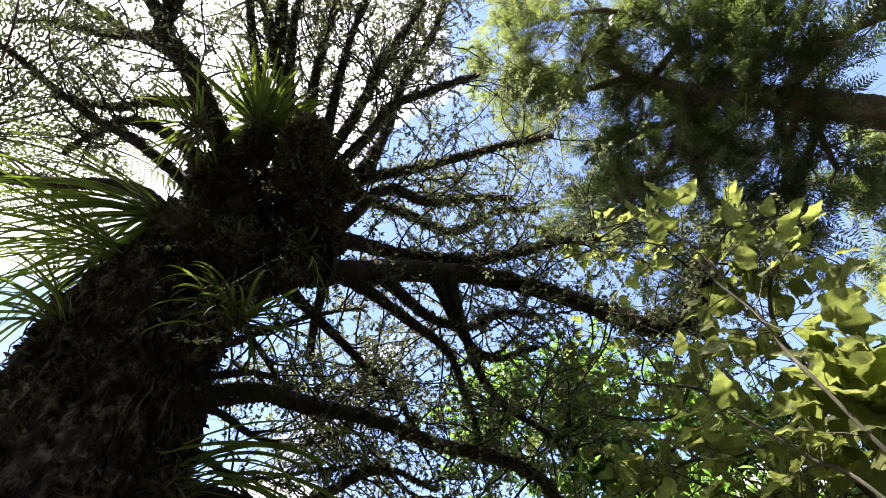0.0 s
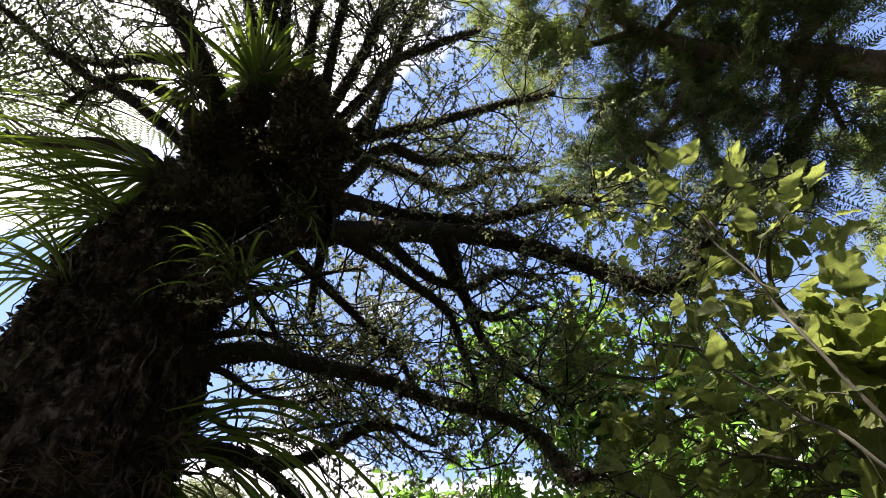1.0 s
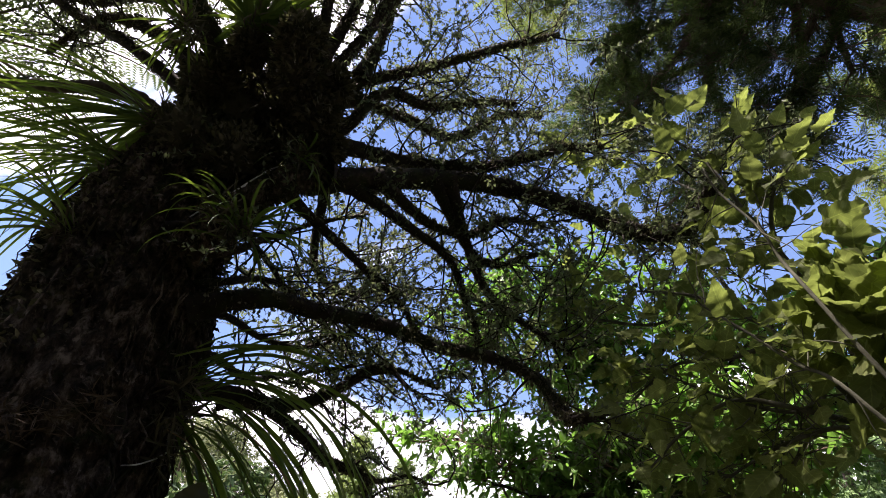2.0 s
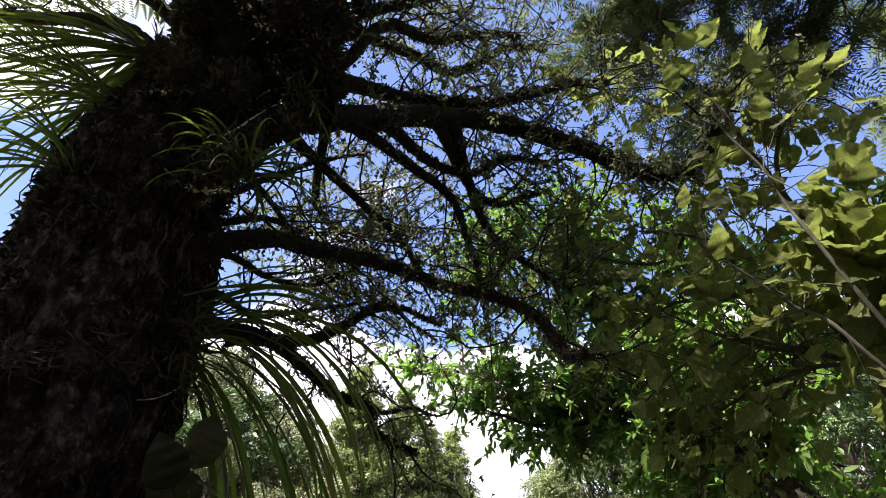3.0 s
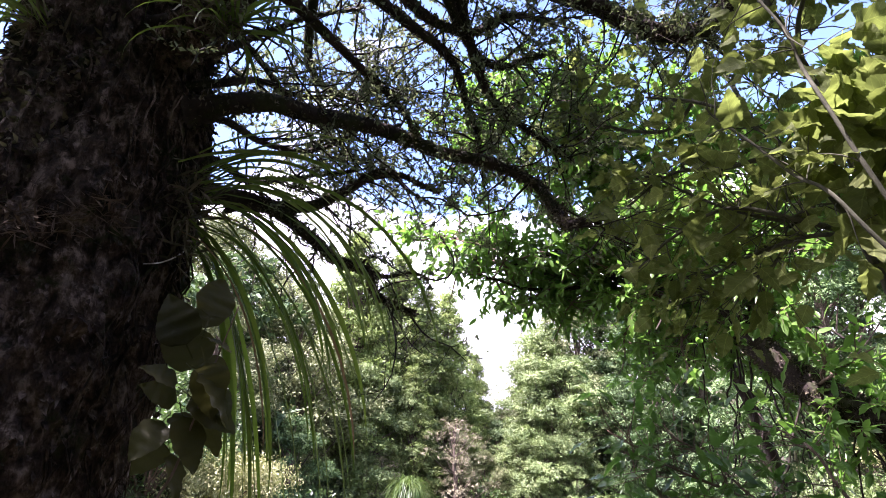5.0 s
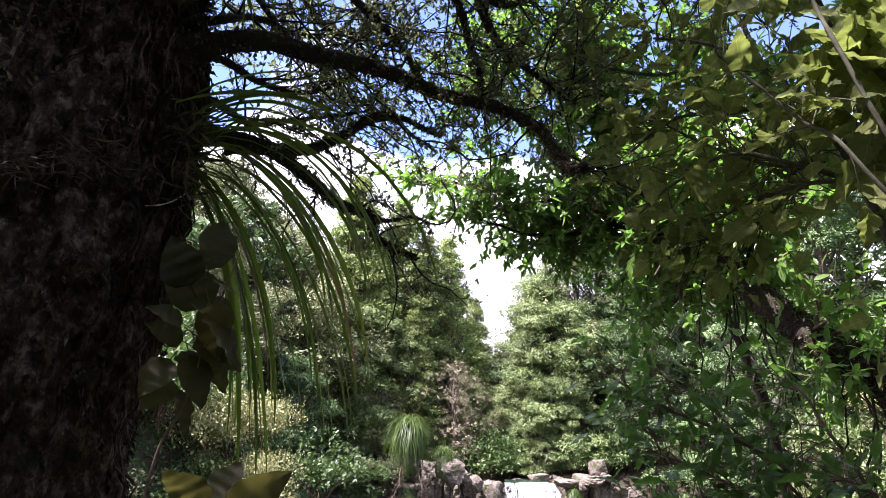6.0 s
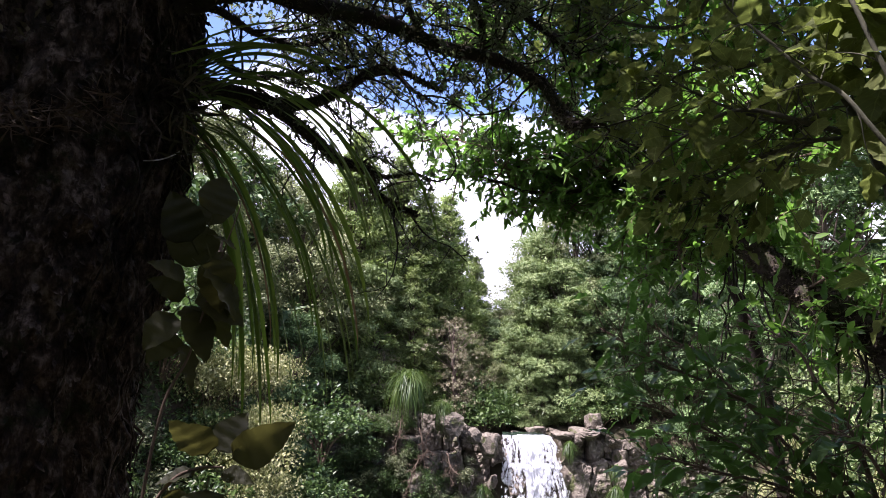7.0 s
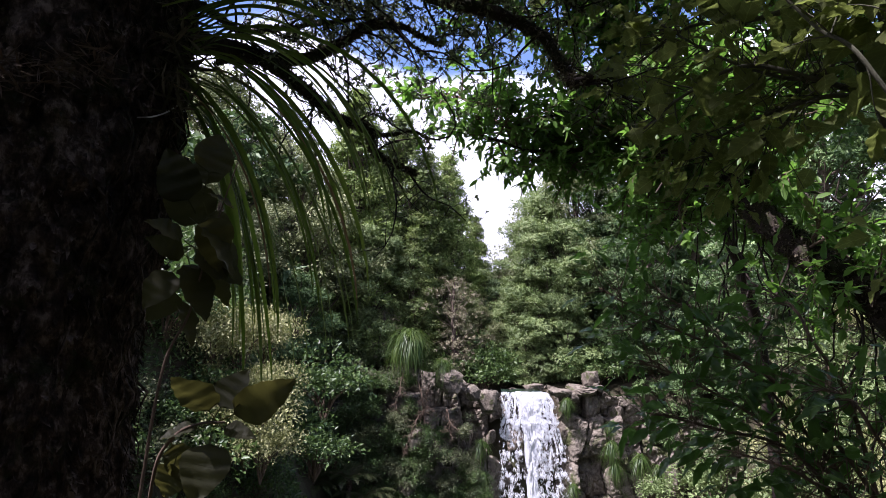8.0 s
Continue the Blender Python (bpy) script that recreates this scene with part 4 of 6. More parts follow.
STRAPS = {
    "arched": [strap_mesh(1.0, 0.018, (0.9 - 0.1 * i, -1.45, 1.1), 60 + i) for i in range(5)],
    "hanging": [strap_mesh(1.0, 0.02, (0.45 - 0.22 * i, -1.52, 0.6), 70 + i) for i in range(6)],
    "fan": [strap_mesh(1.0, 0.034, (1.35 - 0.25 * i, 0.95 - 0.35 * i, 1.6), 85 + i) for i in range(5)],
    "straight": [strap_mesh(1.0, 0.0145, (0.5 - 0.14 * i, -0.35 - 0.2 * i, 1.2), 80 + i) for i in range(5)],
}


def perching_lily(at, shape, count, length, az, spread, label, seed, tilt=0.0, lean=0.0):
    r = rng(seed)
    ob = thing("perching_lily", at, label, "epiphyte", group="perching lilies")
    for k in range(count):
        me = STRAPS[shape][r.randint(0, len(STRAPS[shape]))]
        s = length * r.uniform(0.55, 1.15)
        lf = part("leaf", me, ob)
        lf.matrix_local = pose(r.normal(0, 0.02), r.normal(0, 0.02), r.normal(0, 0.02), 0, lean, az + r.uniform(-spread, spread)) @ pose(0, 0, 0, r.uniform(-25, 25), -tilt + r.uniform(-18, 18) * (1.25 if shape == "hanging" else 1.0), 0) @ Matrix.Diagonal((s, s ** 0.5 * 1.05, s, 1))
    # the dead base of old leaves and roots
    n = 90
    v, f = kites(r.normal(0, 0.03, (n, 3)), r.normal(0, 1, (n, 3)), r.normal(0, 1, (n, 3)), r.uniform(0.05, 0.13, n), 0.012)
    part("old_leaf_base", mesh_of("old_leaf_base", v, f, MOSS), ob, "brown tangle of dead leaf bases", kind="stuff")
    return ob



def drooping_lily(at, label, seed):
    """Long strap leaves: the upper ones reach out level, the rest arch over and hang, the lowest straight down."""
    r = rng(seed)
    ob = thing("perching_lily", at, label, "epiphyte", group="perching lilies")
    for k in range(50):
        level = k < 7
        f = k / 6 if level else (k - 7) / 42
        if level:
            long, way, arch = r.uniform(0.5, 0.95), r.uniform(-5, 30), (0.5 + 0.25 * f, -0.45 - 0.5 * r.rand(), 1.0)
        else:
            long, way = r.uniform(0.85, 1.25) + 0.1 * f, r.uniform(-18, 60) if f > 0.3 else r.uniform(0, 75)
            arch = (-0.95 + 1.45 * f + r.normal(0, 0.12), -1.52, 0.4 + 0.3 * f)
        dead = k in (15, 27)
        lf = part("leaf", strap_mesh(long, r.uniform(0.017, 0.027), arch, 600 + k, dry=dead, twist=r.uniform(-1.5, 1.5)), ob, "withered orange-brown leaf" if dead else "")
        up = 0.1 + 0.02 * r.normal() if level else -0.2 + 0.27 * f + r.normal(0, 0.02)
        lf.matrix_local = pose(r.normal(0.02, 0.02), r.normal(0, 0.05), up, 0, 0, way)
    n = 160
    v, f = kites(r.normal(0, 0.035, (n, 3)) + np.array([0, 0, 1.0]) * r.uniform(-0.22, 0.1, (n, 1)), r.normal(0, 1, (n, 3)), r.normal(0, 1, (n, 3)), r.uniform(0.05, 0.13, n), 0.012)
    part("old_leaf_base", mesh_of("old_leaf_base", v, f, MOSS), ob, "brown tangle of dead leaf bases", kind="stuff")
    return ob


drooping_lily((-0.98, 1.93, 2.57), "clump of long drooping green strap leaves hanging from the trunk", 1)
perching_lily((-1.30, 1.62, 3.74), "straight", 64, 0.9, 178, 42, "dense clump of long narrow green leaves on the trunk", 2)
perching_lily((-1.42, 1.68, 3.52), "straight", 46, 0.85, 185, 45, "dense clump of long narrow green leaves on the trunk", 3)
perching_lily((-1.48, 1.66, 3.10), "arched", 22, 0.6, 200, 60, "small clump of pale green strap leaves on the trunk", 4)
perching_lily((-0.92, 1.42, 4.20), "fan", 110, 0.4, 90, 180, "upright sunlit yellow-green rosette in the fork of the limbs", 5, tilt=5)
perching_lily((-1.14, 1.30, 3.99), "arched", 30, 0.34, 190, 120, "sunlit yellow-green tuft of strap leaves on the limb", 9)
perching_lily((-0.91, 1.63, 3.20), "arched", 12, 0.28, 195, 60, "small tuft of strap leaves beside the bare limb base", 6)
perching_lily((-0.84, 1.70, 3.14), "arched", 30, 0.4, -30, 130, "tuft of grey-green strap leaves under the bare limb base", 7)
perching_lily((-0.66, 1.74, 3.62), "hanging", 14, 0.32, -40, 150, "small drooping tuft on the mossy limb", 8)


# ---------------------------------------------------------------- shrubs with large leaves
def big_leaf(length, width, seed, wavy=0.12, droop=0.5, cup=0.16):
    """An oval leaf with a toothed, wavy edge, folded at the midrib and drooping, on a short stalk; it points along x, its face up."""
    r = rng(seed)
    us = np.linspace(0, 1, 23)
    v, f = [], []
    ph = r.rand(2) * 6
    bend = r.uniform(-0.12, 0.12)
    for i, u in enumerate(us):
        w = width * 0.5 * (math.sin(math.pi * (0.06 + u * 0.94) ** 0.68) ** 0.85 if 0 < u < 1 else 0.02)
        z = -droop * length * 0.35 * u * u
        for s in (-1, -0.5, 0, 0.5, 1):
            k = int(s > 0)
            tooth = 0.45 * (1 if (i + k) % 2 else -1)
            e = 1 + wavy * (tooth + 0.7 * math.sin(u * 13 + ph[k])) * abs(s) ** 2
            h = abs(s) * w * (0.14 + cup * math.sin(u * 13 + ph[k])) + 0.03 * width * math.sin(u * 26 + abs(s) * 3)
            v.append((0.04 + length * (u + (0.012 * ((i + k) % 2) if abs(s) == 1 else 0) + 0.06 * abs(s)), w * s * e + bend * length * u * u, z + h))
    for i in range(22):
        for j in range(4):
            o = i * 5 + j
            f.append((o, o + 1, o + 6, o + 5))
    n = len(v)
    v += [(0, 0.002, 0), (0, -0.002, 0), (0.05, 0.002, 0), (0.05, -0.002, 0)]
    f.append((n, n + 1, n + 3, n + 2))
    return v, f


def shoots_shrub(name, shoots, base, leaf_meshes, per, spacing, label, category, seed, bark, size=1.0, flat=0.5):
    """A shrub of leafy shoots: stems as curves of wood, every leaf a part."""
    r = rng(seed)
    ob = thing(name, base, label, category)
    b = np.array(base)
    for r0, r1, *pts in shoots:
        p = spline(np.array(pts) - b, 8 * len(pts))
        v, f = tube(p, np.linspace(r0, r1, len(p)), 7, 0.05, r)
        part("stem", mesh_of("stem", v, tidy(f), bark), ob)
        tan = unit(np.gradient(p, axis=0))
        side_paths = grow(p, r, per, spacing, 0.9, 0.05, 0.2, 0.2, 5, 0.8)
        v, f = twig_mesh(side_paths, 0.003, 4)
        part("brushwood", mesh_of("brushwood", v, f, bark), ob, kind="stuff")
        for sp in side_paths:
            for c in range(r.randint(1, 4)):
                q = sp[-1] if c == 0 else sp[r.randint(2, len(sp))]
                d = unit(sp[-1] - sp[0] + r.normal(0, 0.35 if c == 0 else 0.9, 3) * np.linalg.norm(sp[-1] - sp[0]))
                d = unit(d + np.array([0, 0, -0.25]))
                up = unit(np.array([0, 0, 1.0]) + r.normal(0, flat, 3))
                yv = unit(np.cross(up, d))
                zv = np.cross(d, yv)
                s = size * r.uniform(0.55, 1.15)
                lf = part("leaf", leaf_meshes[r.randint(0, len(leaf_meshes))], ob)
                lf.matrix_local = Matrix(((d[0] * s, yv[0] * s, zv[0] * s, q[0]), (d[1] * s, yv[1] * s, zv[1] * s, q[1]), (d[2] * s, yv[2] * s, zv[2] * s, q[2]), (0, 0, 0, 1)))
    return ob


FELT_LEAVES = [mesh_of("leaf", *big_leaf(0.17, 0.112, 90 + i, 0.12, 0.3 + 0.15 * i), FELT) for i in range(6)]
GLOSSY_LEAVES = [mesh_of("leaf", *big_leaf(0.11, 0.041, 100 + i, 0.03, 0.3 + 0.15 * i), GLOSSY) for i in range(5)]

RANGY_SHOOTS = [
    (0.03, 0.02, (2.1, 1.9, -0.1), (1.95, 1.92, 0.9), (1.75, 1.9, 1.6), (1.49, 1.87, 2.13)),
    (0.016, 0.005, (1.49, 1.87, 2.13), (1.47, 1.93, 2.41), (1.37, 1.91, 2.60), (1.27, 1.91, 2.75), (1.22, 1.99, 2.90), (1.03, 2.01, 3.03), (0.85, 2.14, 3.15)),
    (0.016, 0.005, (1.75, 1.9, 1.6), (1.51, 1.88, 2.45), (1.45, 1.87, 2.83), (1.34, 1.82, 3.12), (1.24, 1.78, 3.33), (1.19, 1.81, 3.66), (1.06, 1.82, 3.86)),
    (0.012, 0.004, (1.34, 1.82, 3.12), (1.33, 1.77, 3.24), (1.36, 1.70, 3.36), (1.42, 1.66, 3.42)),
    (0.012, 0.004, (1.22, 1.99, 2.90), (1.41, 2.57, 3.69), (1.21, 2.81, 3.96), (0.89, 3.04, 4.21)),
    (0.012, 0.004, (1.27, 1.91, 2.75), (1.08, 2.03, 2.74), (0.94, 2.19, 2.80), (0.77, 2.31, 2.70)),
    (0.012, 0.004, (1.47, 1.93, 2.41), (1.21, 1.85, 2.44), (1.01, 1.93, 2.52), (0.84, 2.04, 2.45), (0.72, 2.12, 2.35)),
    (0.012, 0.004, (1.95, 1.92, 0.9), (1.6, 1.7, 1.9), (1.34, 1.54, 2.31), (1.28, 1.51, 2.46), (1.23, 1.50, 2.55), (1.23, 1.51, 2.66)),
    (0.012, 0.004, (1.6, 1.7, 1.9), (1.40, 1.55, 2.46), (1.35, 1.50, 2.63), (1.33, 1.48, 2.70)),
    (0.01, 0.004, (1.24, 1.78, 3.33), (1.41, 2.40, 4.08), (1.17, 2.53, 4.46), (0.97, 2.63, 4.62)),
    (0.01, 0.004, (1.12, 2.05, 3.28), (1.00, 2.26, 3.07), (0.76, 2.50, 3.23), (0.58, 2.59, 3.36)),
    (0.01, 0.004, (1.37, 1.91, 2.60), (1.22, 1.99, 2.37), (1.10, 2.09, 2.27), (0.98, 2.27, 2.28)),
    (0.01, 0.004, (1.47, 1.93, 2.41), (1.25, 1.85, 2.38), (1.12, 1.95, 2.36), (1.02, 2.13, 2.33), (0.91, 2.31, 2.27)),
    (0.01, 0.004, (1.37, 1.91, 2.60), (1.19, 1.86, 2.45), (1.10, 2.01, 2.54), (0.98, 2.13, 2.67), (0.84, 2.23, 2.83)),
    (0.008, 0.003, (1.5, 1.3, 0.2), (1.25, 1.34, 1.8), (1.08, 1.37, 2.47), (1.04, 1.42, 2.75), (1.01, 1.41, 2.88), (0.94, 1.43, 3.07), (0.91, 1.41, 3.17)),
    (0.007, 0.003, (1.5, 1.3, 0.2), (1.3, 1.36, 1.7), (1.07, 1.42, 2.28), (1.0, 1.51, 2.44), (0.92, 1.55, 2.57), (0.84, 1.59, 2.69), (0.81, 1.58, 2.72)),
]
for part_of, (first_shoot, last_shoot) in enumerate(((0, 3), (3, 7), (7, 8), (8, 10), (10, 14), (14, 16))):
    shoots_shrub("large_leaf_shrub", RANGY_SHOOTS[first_shoot:last_shoot], (2.1, 1.9 + 0.12 * part_of, 0), FELT_LEAVES, (30, 30, 52, 32, 40, 10)[part_of], 0.15 if part_of == 2 else 0.24, "tall shrub with large wavy-edged olive green leaves", "shrub", 31 + 50 * part_of, STEM, size=(0.72, 0.66, 0.9, 0.78, 0.55, 0.62)[part_of], flat=0.65)

GLOSSY_SHOOTS = [
    (0.012, 0.004, (1.8, 2.4, 0.3), (1.67, 2.33, 0.91), (1.47, 2.54, 1.31), (1.25, 2.68, 1.49), (0.99, 2.79, 1.62), (0.74, 2.87, 1.78)),
    (0.012, 0.004, (1.8, 2.4, 0.2), (1.63, 2.34, 0.84), (1.45, 2.52, 1.12), (1.18, 2.70, 1.31), (0.91, 2.81, 1.43)),
    (0.012, 0.004, (1.8, 2.4, 0.3), (1.61, 2.37, 0.90), (1.50, 2.51, 1.17), (1.40, 2.71, 1.39), (1.23, 2.91, 1.65), (1.08, 2.97, 1.76)),
    (0.012, 0.004, (1.8, 2.4, 0.2), (1.57, 2.37, 0.83), (1.45, 2.52, 1.08), (1.20, 2.66, 1.14), (0.97, 2.77, 1.19)),
    (0.012, 0.004, (1.8, 2.4, 0.3), (1.67, 2.33, 0.91), (1.65, 2.44, 1.32), (1.56, 2.51, 1.55), (1.55, 2.63, 1.70), (1.46, 2.79, 1.81)),
    (0.012, 0.004, (1.8, 2.4, 0.2), (1.57, 2.37, 0.83), (1.37, 2.32, 1.03), (1.17, 2.44, 1.09)),
    (0.01, 0.004, (1.8, 2.4, 0.3), (1.74, 2.29, 0.96), (1.58, 2.22, 1.23), (1.53, 2.27, 1.34), (1.44, 2.33, 1.36)),
]
for part_of, (first_shoot, last_shoot) in enumerate(((0, 2), (2, 4), (4, 7))):
    shoots_shrub("glossy_shrub", GLOSSY_SHOOTS[first_shoot:last_shoot], (1.85, 2.4 + 0.1 * part_of, 0), GLOSSY_LEAVES, (74, 74, 30)[part_of], 0.26, "dark green shrub with glossy pointed leaves", "shrub", 33 + 50 * part_of, TWIG, size=1.0)

SAPLING_STEMS = [
    (0.006, 0.003, (-0.86, 1.72, 0.1), (-0.84, 1.62, 0.8), (-0.78, 1.52, 1.2), (-0.73, 1.51, 1.31), (-0.68, 1.54, 1.34), (-0.62, 1.57, 1.34)),
    (0.006, 0.002, (-0.97, 1.68, 0.2), (-0.9, 1.7, 1.1), (-0.87, 1.73, 1.47), (-0.82, 1.76, 1.62), (-0.78, 1.77, 1.8), (-0.75, 1.77, 1.92), (-0.69, 1.75, 2.1)),
]
SAPLING_LEAVES = [  # stalk, tip, breadth
    ((-0.62, 1.57, 1.34), (-0.44, 1.59, 1.43), 0.75), ((-0.62, 1.57, 1.34), (-0.69, 1.49, 1.47), 0.85), ((-0.63, 1.57, 1.35), (-0.57, 1.59, 1.47), 0.9),
    ((-0.62, 1.57, 1.33), (-0.52, 1.54, 1.32), 0.6), ((-0.63, 1.56, 1.32), (-0.61, 1.46, 1.19), 1.0), ((-0.64, 1.56, 1.34), (-0.73, 1.5, 1.32), 0.8),
    ((-0.7, 1.52, 1.27), (-0.74, 1.55, 1.15), 0.9), ((-0.73, 1.52, 1.32), (-0.69, 1.56, 1.19), 0.7), ((-0.72, 1.76, 2.03), (-0.7, 1.78, 2.16), 1.0),
    ((-0.73, 1.76, 2.01), (-0.65, 1.75, 1.98), 0.8), ((-0.75, 1.77, 1.94), (-0.81, 1.72, 2.07), 0.9), ((-0.75, 1.77, 1.92), (-0.67, 1.76, 1.88), 0.9),
    ((-0.76, 1.77, 1.85), (-0.81, 1.69, 1.89), 0.8), ((-0.77, 1.77, 1.81), (-0.71, 1.75, 1.67), 0.7), ((-0.79, 1.77, 1.78), (-0.83, 1.71, 1.69), 0.9),
    ((-0.8, 1.77, 1.72), (-0.77, 1.85, 1.78), 0.8), ((-0.72, 1.66, 1.91), (-0.61, 1.70, 1.81), 0.9), ((-0.69, 1.68, 1.96), (-0.65, 1.72, 1.82), 0.8),
]


def build_sapling():
    r = rng(35)
    ob = thing("large_leaf_sapling", (-0.96, 1.55, 0), "young shrub with large round dull green leaves growing beside the trunk", "shrub")
    b = np.array((-0.96, 1.55, 0))
    for r0, r1, *pts in SAPLING_STEMS:
        p = spline(np.array(pts) - b, 10 * len(pts))
        v, f = tube(p, np.linspace(r0, r1, len(p)), 8, 0.04, r)
        part("stem", mesh_of("stem", v, tidy(f), TWIG), ob)
    more = []
    for a, c, w in SAPLING_LEAVES[8:]:
        d = r.normal(0, 0.03, 3) + np.array([-0.03, 0.08, -0.05])
        more.append((tuple(np.array(a) + d), tuple(np.array(c) + d + r.normal(0, 0.012, 3)), w))
    for stalk, tip, breadth in SAPLING_LEAVES + more:
        near_trunk = np.array([-0.07 if stalk[2] > 1.5 else -0.02, 0, 0])
        q, e = np.array(stalk) - b + near_trunk, np.array(tip) - b + near_trunk
        s = np.linalg.norm(e - q) / 0.19
        d = unit(e - q)
        up = unit(np.array([0.25, -0.6, 0.55]) + r.normal(0, 0.38, 3))
        y = unit(np.cross(up, d))
        z = np.cross(d, y)
        s *= 1.0 if stalk[2] < 1.5 else 1.3
        w = s * breadth * 1.25
        lf = part("leaf", ROUND_LEAVES[r.randint(0, len(ROUND_LEAVES))], ob)
        lf.matrix_local = Matrix(((d[0] * s, y[0] * w, z[0] * s, q[0]), (d[1] * s, y[1] * w, z[1] * s, q[1]), (d[2] * s, y[2] * w, z[2] * s, q[2]), (0, 0, 0, 1)))


ROUND_LEAVES = [mesh_of("leaf", *big_leaf(0.16, 0.115, 120 + i, 0.03, 0.3 + 0.2 * i, 0.08), DULL) for i in range(4)]
build_sapling()


# ---------------------------------------------------------------- trees near by
def limb_tree(name, at, label, limbs, bark, seed, foliage, category="tree", twigs=14, twig_len=0.7, fine=5, fine_len=0.4, start=0.25):
    """A tree of given limbs, the first its trunk, with side shoots and leaves made by foliage(paths, r)."""
    r = rng(seed)
    ob = thing(name, at, label, category)
    b = np.array(at)
    for k, (r0, r1, *pts) in enumerate(limbs):
        pts = np.array(pts) - b
        if k:
            near = stem[np.argmin(np.linalg.norm(stem - pts[0], axis=1))]
            if np.linalg.norm(near - pts[0]) > 0.05:
                pts = np.vstack([near, pts])
        p = spline(pts, 12 * len(pts))
        if k == 0:
            stem = p
        p = p + np.cumsum(r.normal(0, 0.004, p.shape), axis=0) * np.linspace(0, 1, len(p))[:, None]
        v, f = tube(p, np.linspace(r0, r1, len(p)), 14, 0.05, r)
        lb = part("trunk" if k == 0 else "limb", mesh_of("limb", v, tidy(f), bark), ob)
        length = np.linalg.norm(np.diff(p, axis=0), axis=1).sum()
        first = grow(p, r, int(length * twigs * (0.45 if k == 0 else 1)), twig_len, 0.85, 0.02, 0.22, (0.6 if len(limbs) > 1 else start) if k == 0 else start, 8)
        second = []
        for a in first:
            second += grow(a, r, fine, fine_len, 0.85, -0.05, 0.2, 0.15, 6)
        v, f = join([twig_mesh(first, 0.011, 5), twig_mesh(second, 0.004, 3)])
        part("brushwood", mesh_of("brushwood", v, f, TWIG), lb, kind="stuff")
        for fname, mat, (v, f) in foliage(first, second, r, k):
            part(fname, mesh_of(fname, v, f, mat), lb, kind="stuff")
    return ob


NEEDLE_LIMBS = [
    (0.24, 0.06, (5.9, 2.2, -0.1), (5.75, 2.3, 3.0), (5.10, 2.52, 5.68), (4.58, 2.62, 6.20), (4.16, 2.67, 6.55), (3.76, 2.74, 6.96), (3.37, 2.82, 7.30), (2.95, 2.98, 7.70), (2.32, 2.96, 8.20), (1.86, 2.76, 8.76)),
    (0.09, 0.03, (3.50, 2.73, 7.14), (3.73, 2.45, 7.25), (3.99, 2.19, 7.31), (4.38, 1.95, 7.24)),
    (0.07, 0.02, (3.27, 2.83, 7.36), (3.37, 2.46, 7.59), (3.73, 2.16, 7.73), (3.88, 1.75, 8.02)),
    (0.06, 0.02, (3.23, 2.86, 7.37), (3.06, 3.32, 7.21), (2.69, 3.72, 7.28), (2.00, 4.18, 7.37)),
    (0.06, 0.02, (3.47, 2.86, 7.22), (3.59, 3.24, 6.93), (3.60, 3.60, 6.70), (3.50, 3.90, 6.50)),
    (0.06, 0.02, (3.01, 2.97, 7.67), (2.59, 3.35, 7.67), (2.08, 3.65, 7.81), (1.75, 3.95, 7.77)),
    (0.05, 0.02, (2.95, 2.96, 7.71), (2.70, 2.57, 8.22), (2.30, 2.27, 8.70)),
    (0.05, 0.02, (3.63, 2.74, 7.05), (3.8, 3.03, 6.72), (3.95, 3.25, 6.5)),
    (0.05, 0.015, (2.95, 2.98, 7.70), (2.53, 3.59, 7.31), (2.10, 4.03, 7.05), (1.67, 4.41, 6.90)),
    (0.05, 0.015, (3.61, 3.23, 6.92), (3.55, 3.60, 6.60), (3.40, 3.95, 6.35)),
    (0.05, 0.015, (2.32, 2.96, 8.20), (1.65, 3.17, 8.21), (1.12, 3.08, 8.26), (0.9, 2.95, 8.3)),
    (0.05, 0.015, (1.86, 2.76, 8.76), (1.45, 3.35, 8.27), (1.15, 3.70, 7.95)),
    (0.05, 0.015, (3.66, 3.66, 6.60), (3.10, 4.03, 6.41), (2.70, 4.31, 6.27), (2.36, 4.70, 6.06)),
    (0.05, 0.015, (2.73, 2.55, 8.34), (1.98, 2.38, 8.65), (1.30, 2.48, 8.78), (0.9, 2.45, 8.85)),
    (0.05, 0.015, (3.23, 2.86, 7.37), (3.10, 2.39, 7.88), (3.20, 1.91, 8.23)),
]


def needle_foliage(a, b, r, k):
    """Sprays in clumps, with open gaps between them."""
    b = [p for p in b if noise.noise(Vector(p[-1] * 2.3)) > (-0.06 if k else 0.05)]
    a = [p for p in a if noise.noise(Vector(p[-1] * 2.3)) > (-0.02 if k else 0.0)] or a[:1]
    # sunlight on limbs 10, 11 and 13 is put into a lighter colour
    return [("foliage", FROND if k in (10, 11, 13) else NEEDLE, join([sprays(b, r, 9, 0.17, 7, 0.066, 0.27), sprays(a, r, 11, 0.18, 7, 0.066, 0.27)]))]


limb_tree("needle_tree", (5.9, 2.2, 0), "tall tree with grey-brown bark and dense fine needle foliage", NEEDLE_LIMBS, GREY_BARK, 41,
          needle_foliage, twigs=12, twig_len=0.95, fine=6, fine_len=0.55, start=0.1)

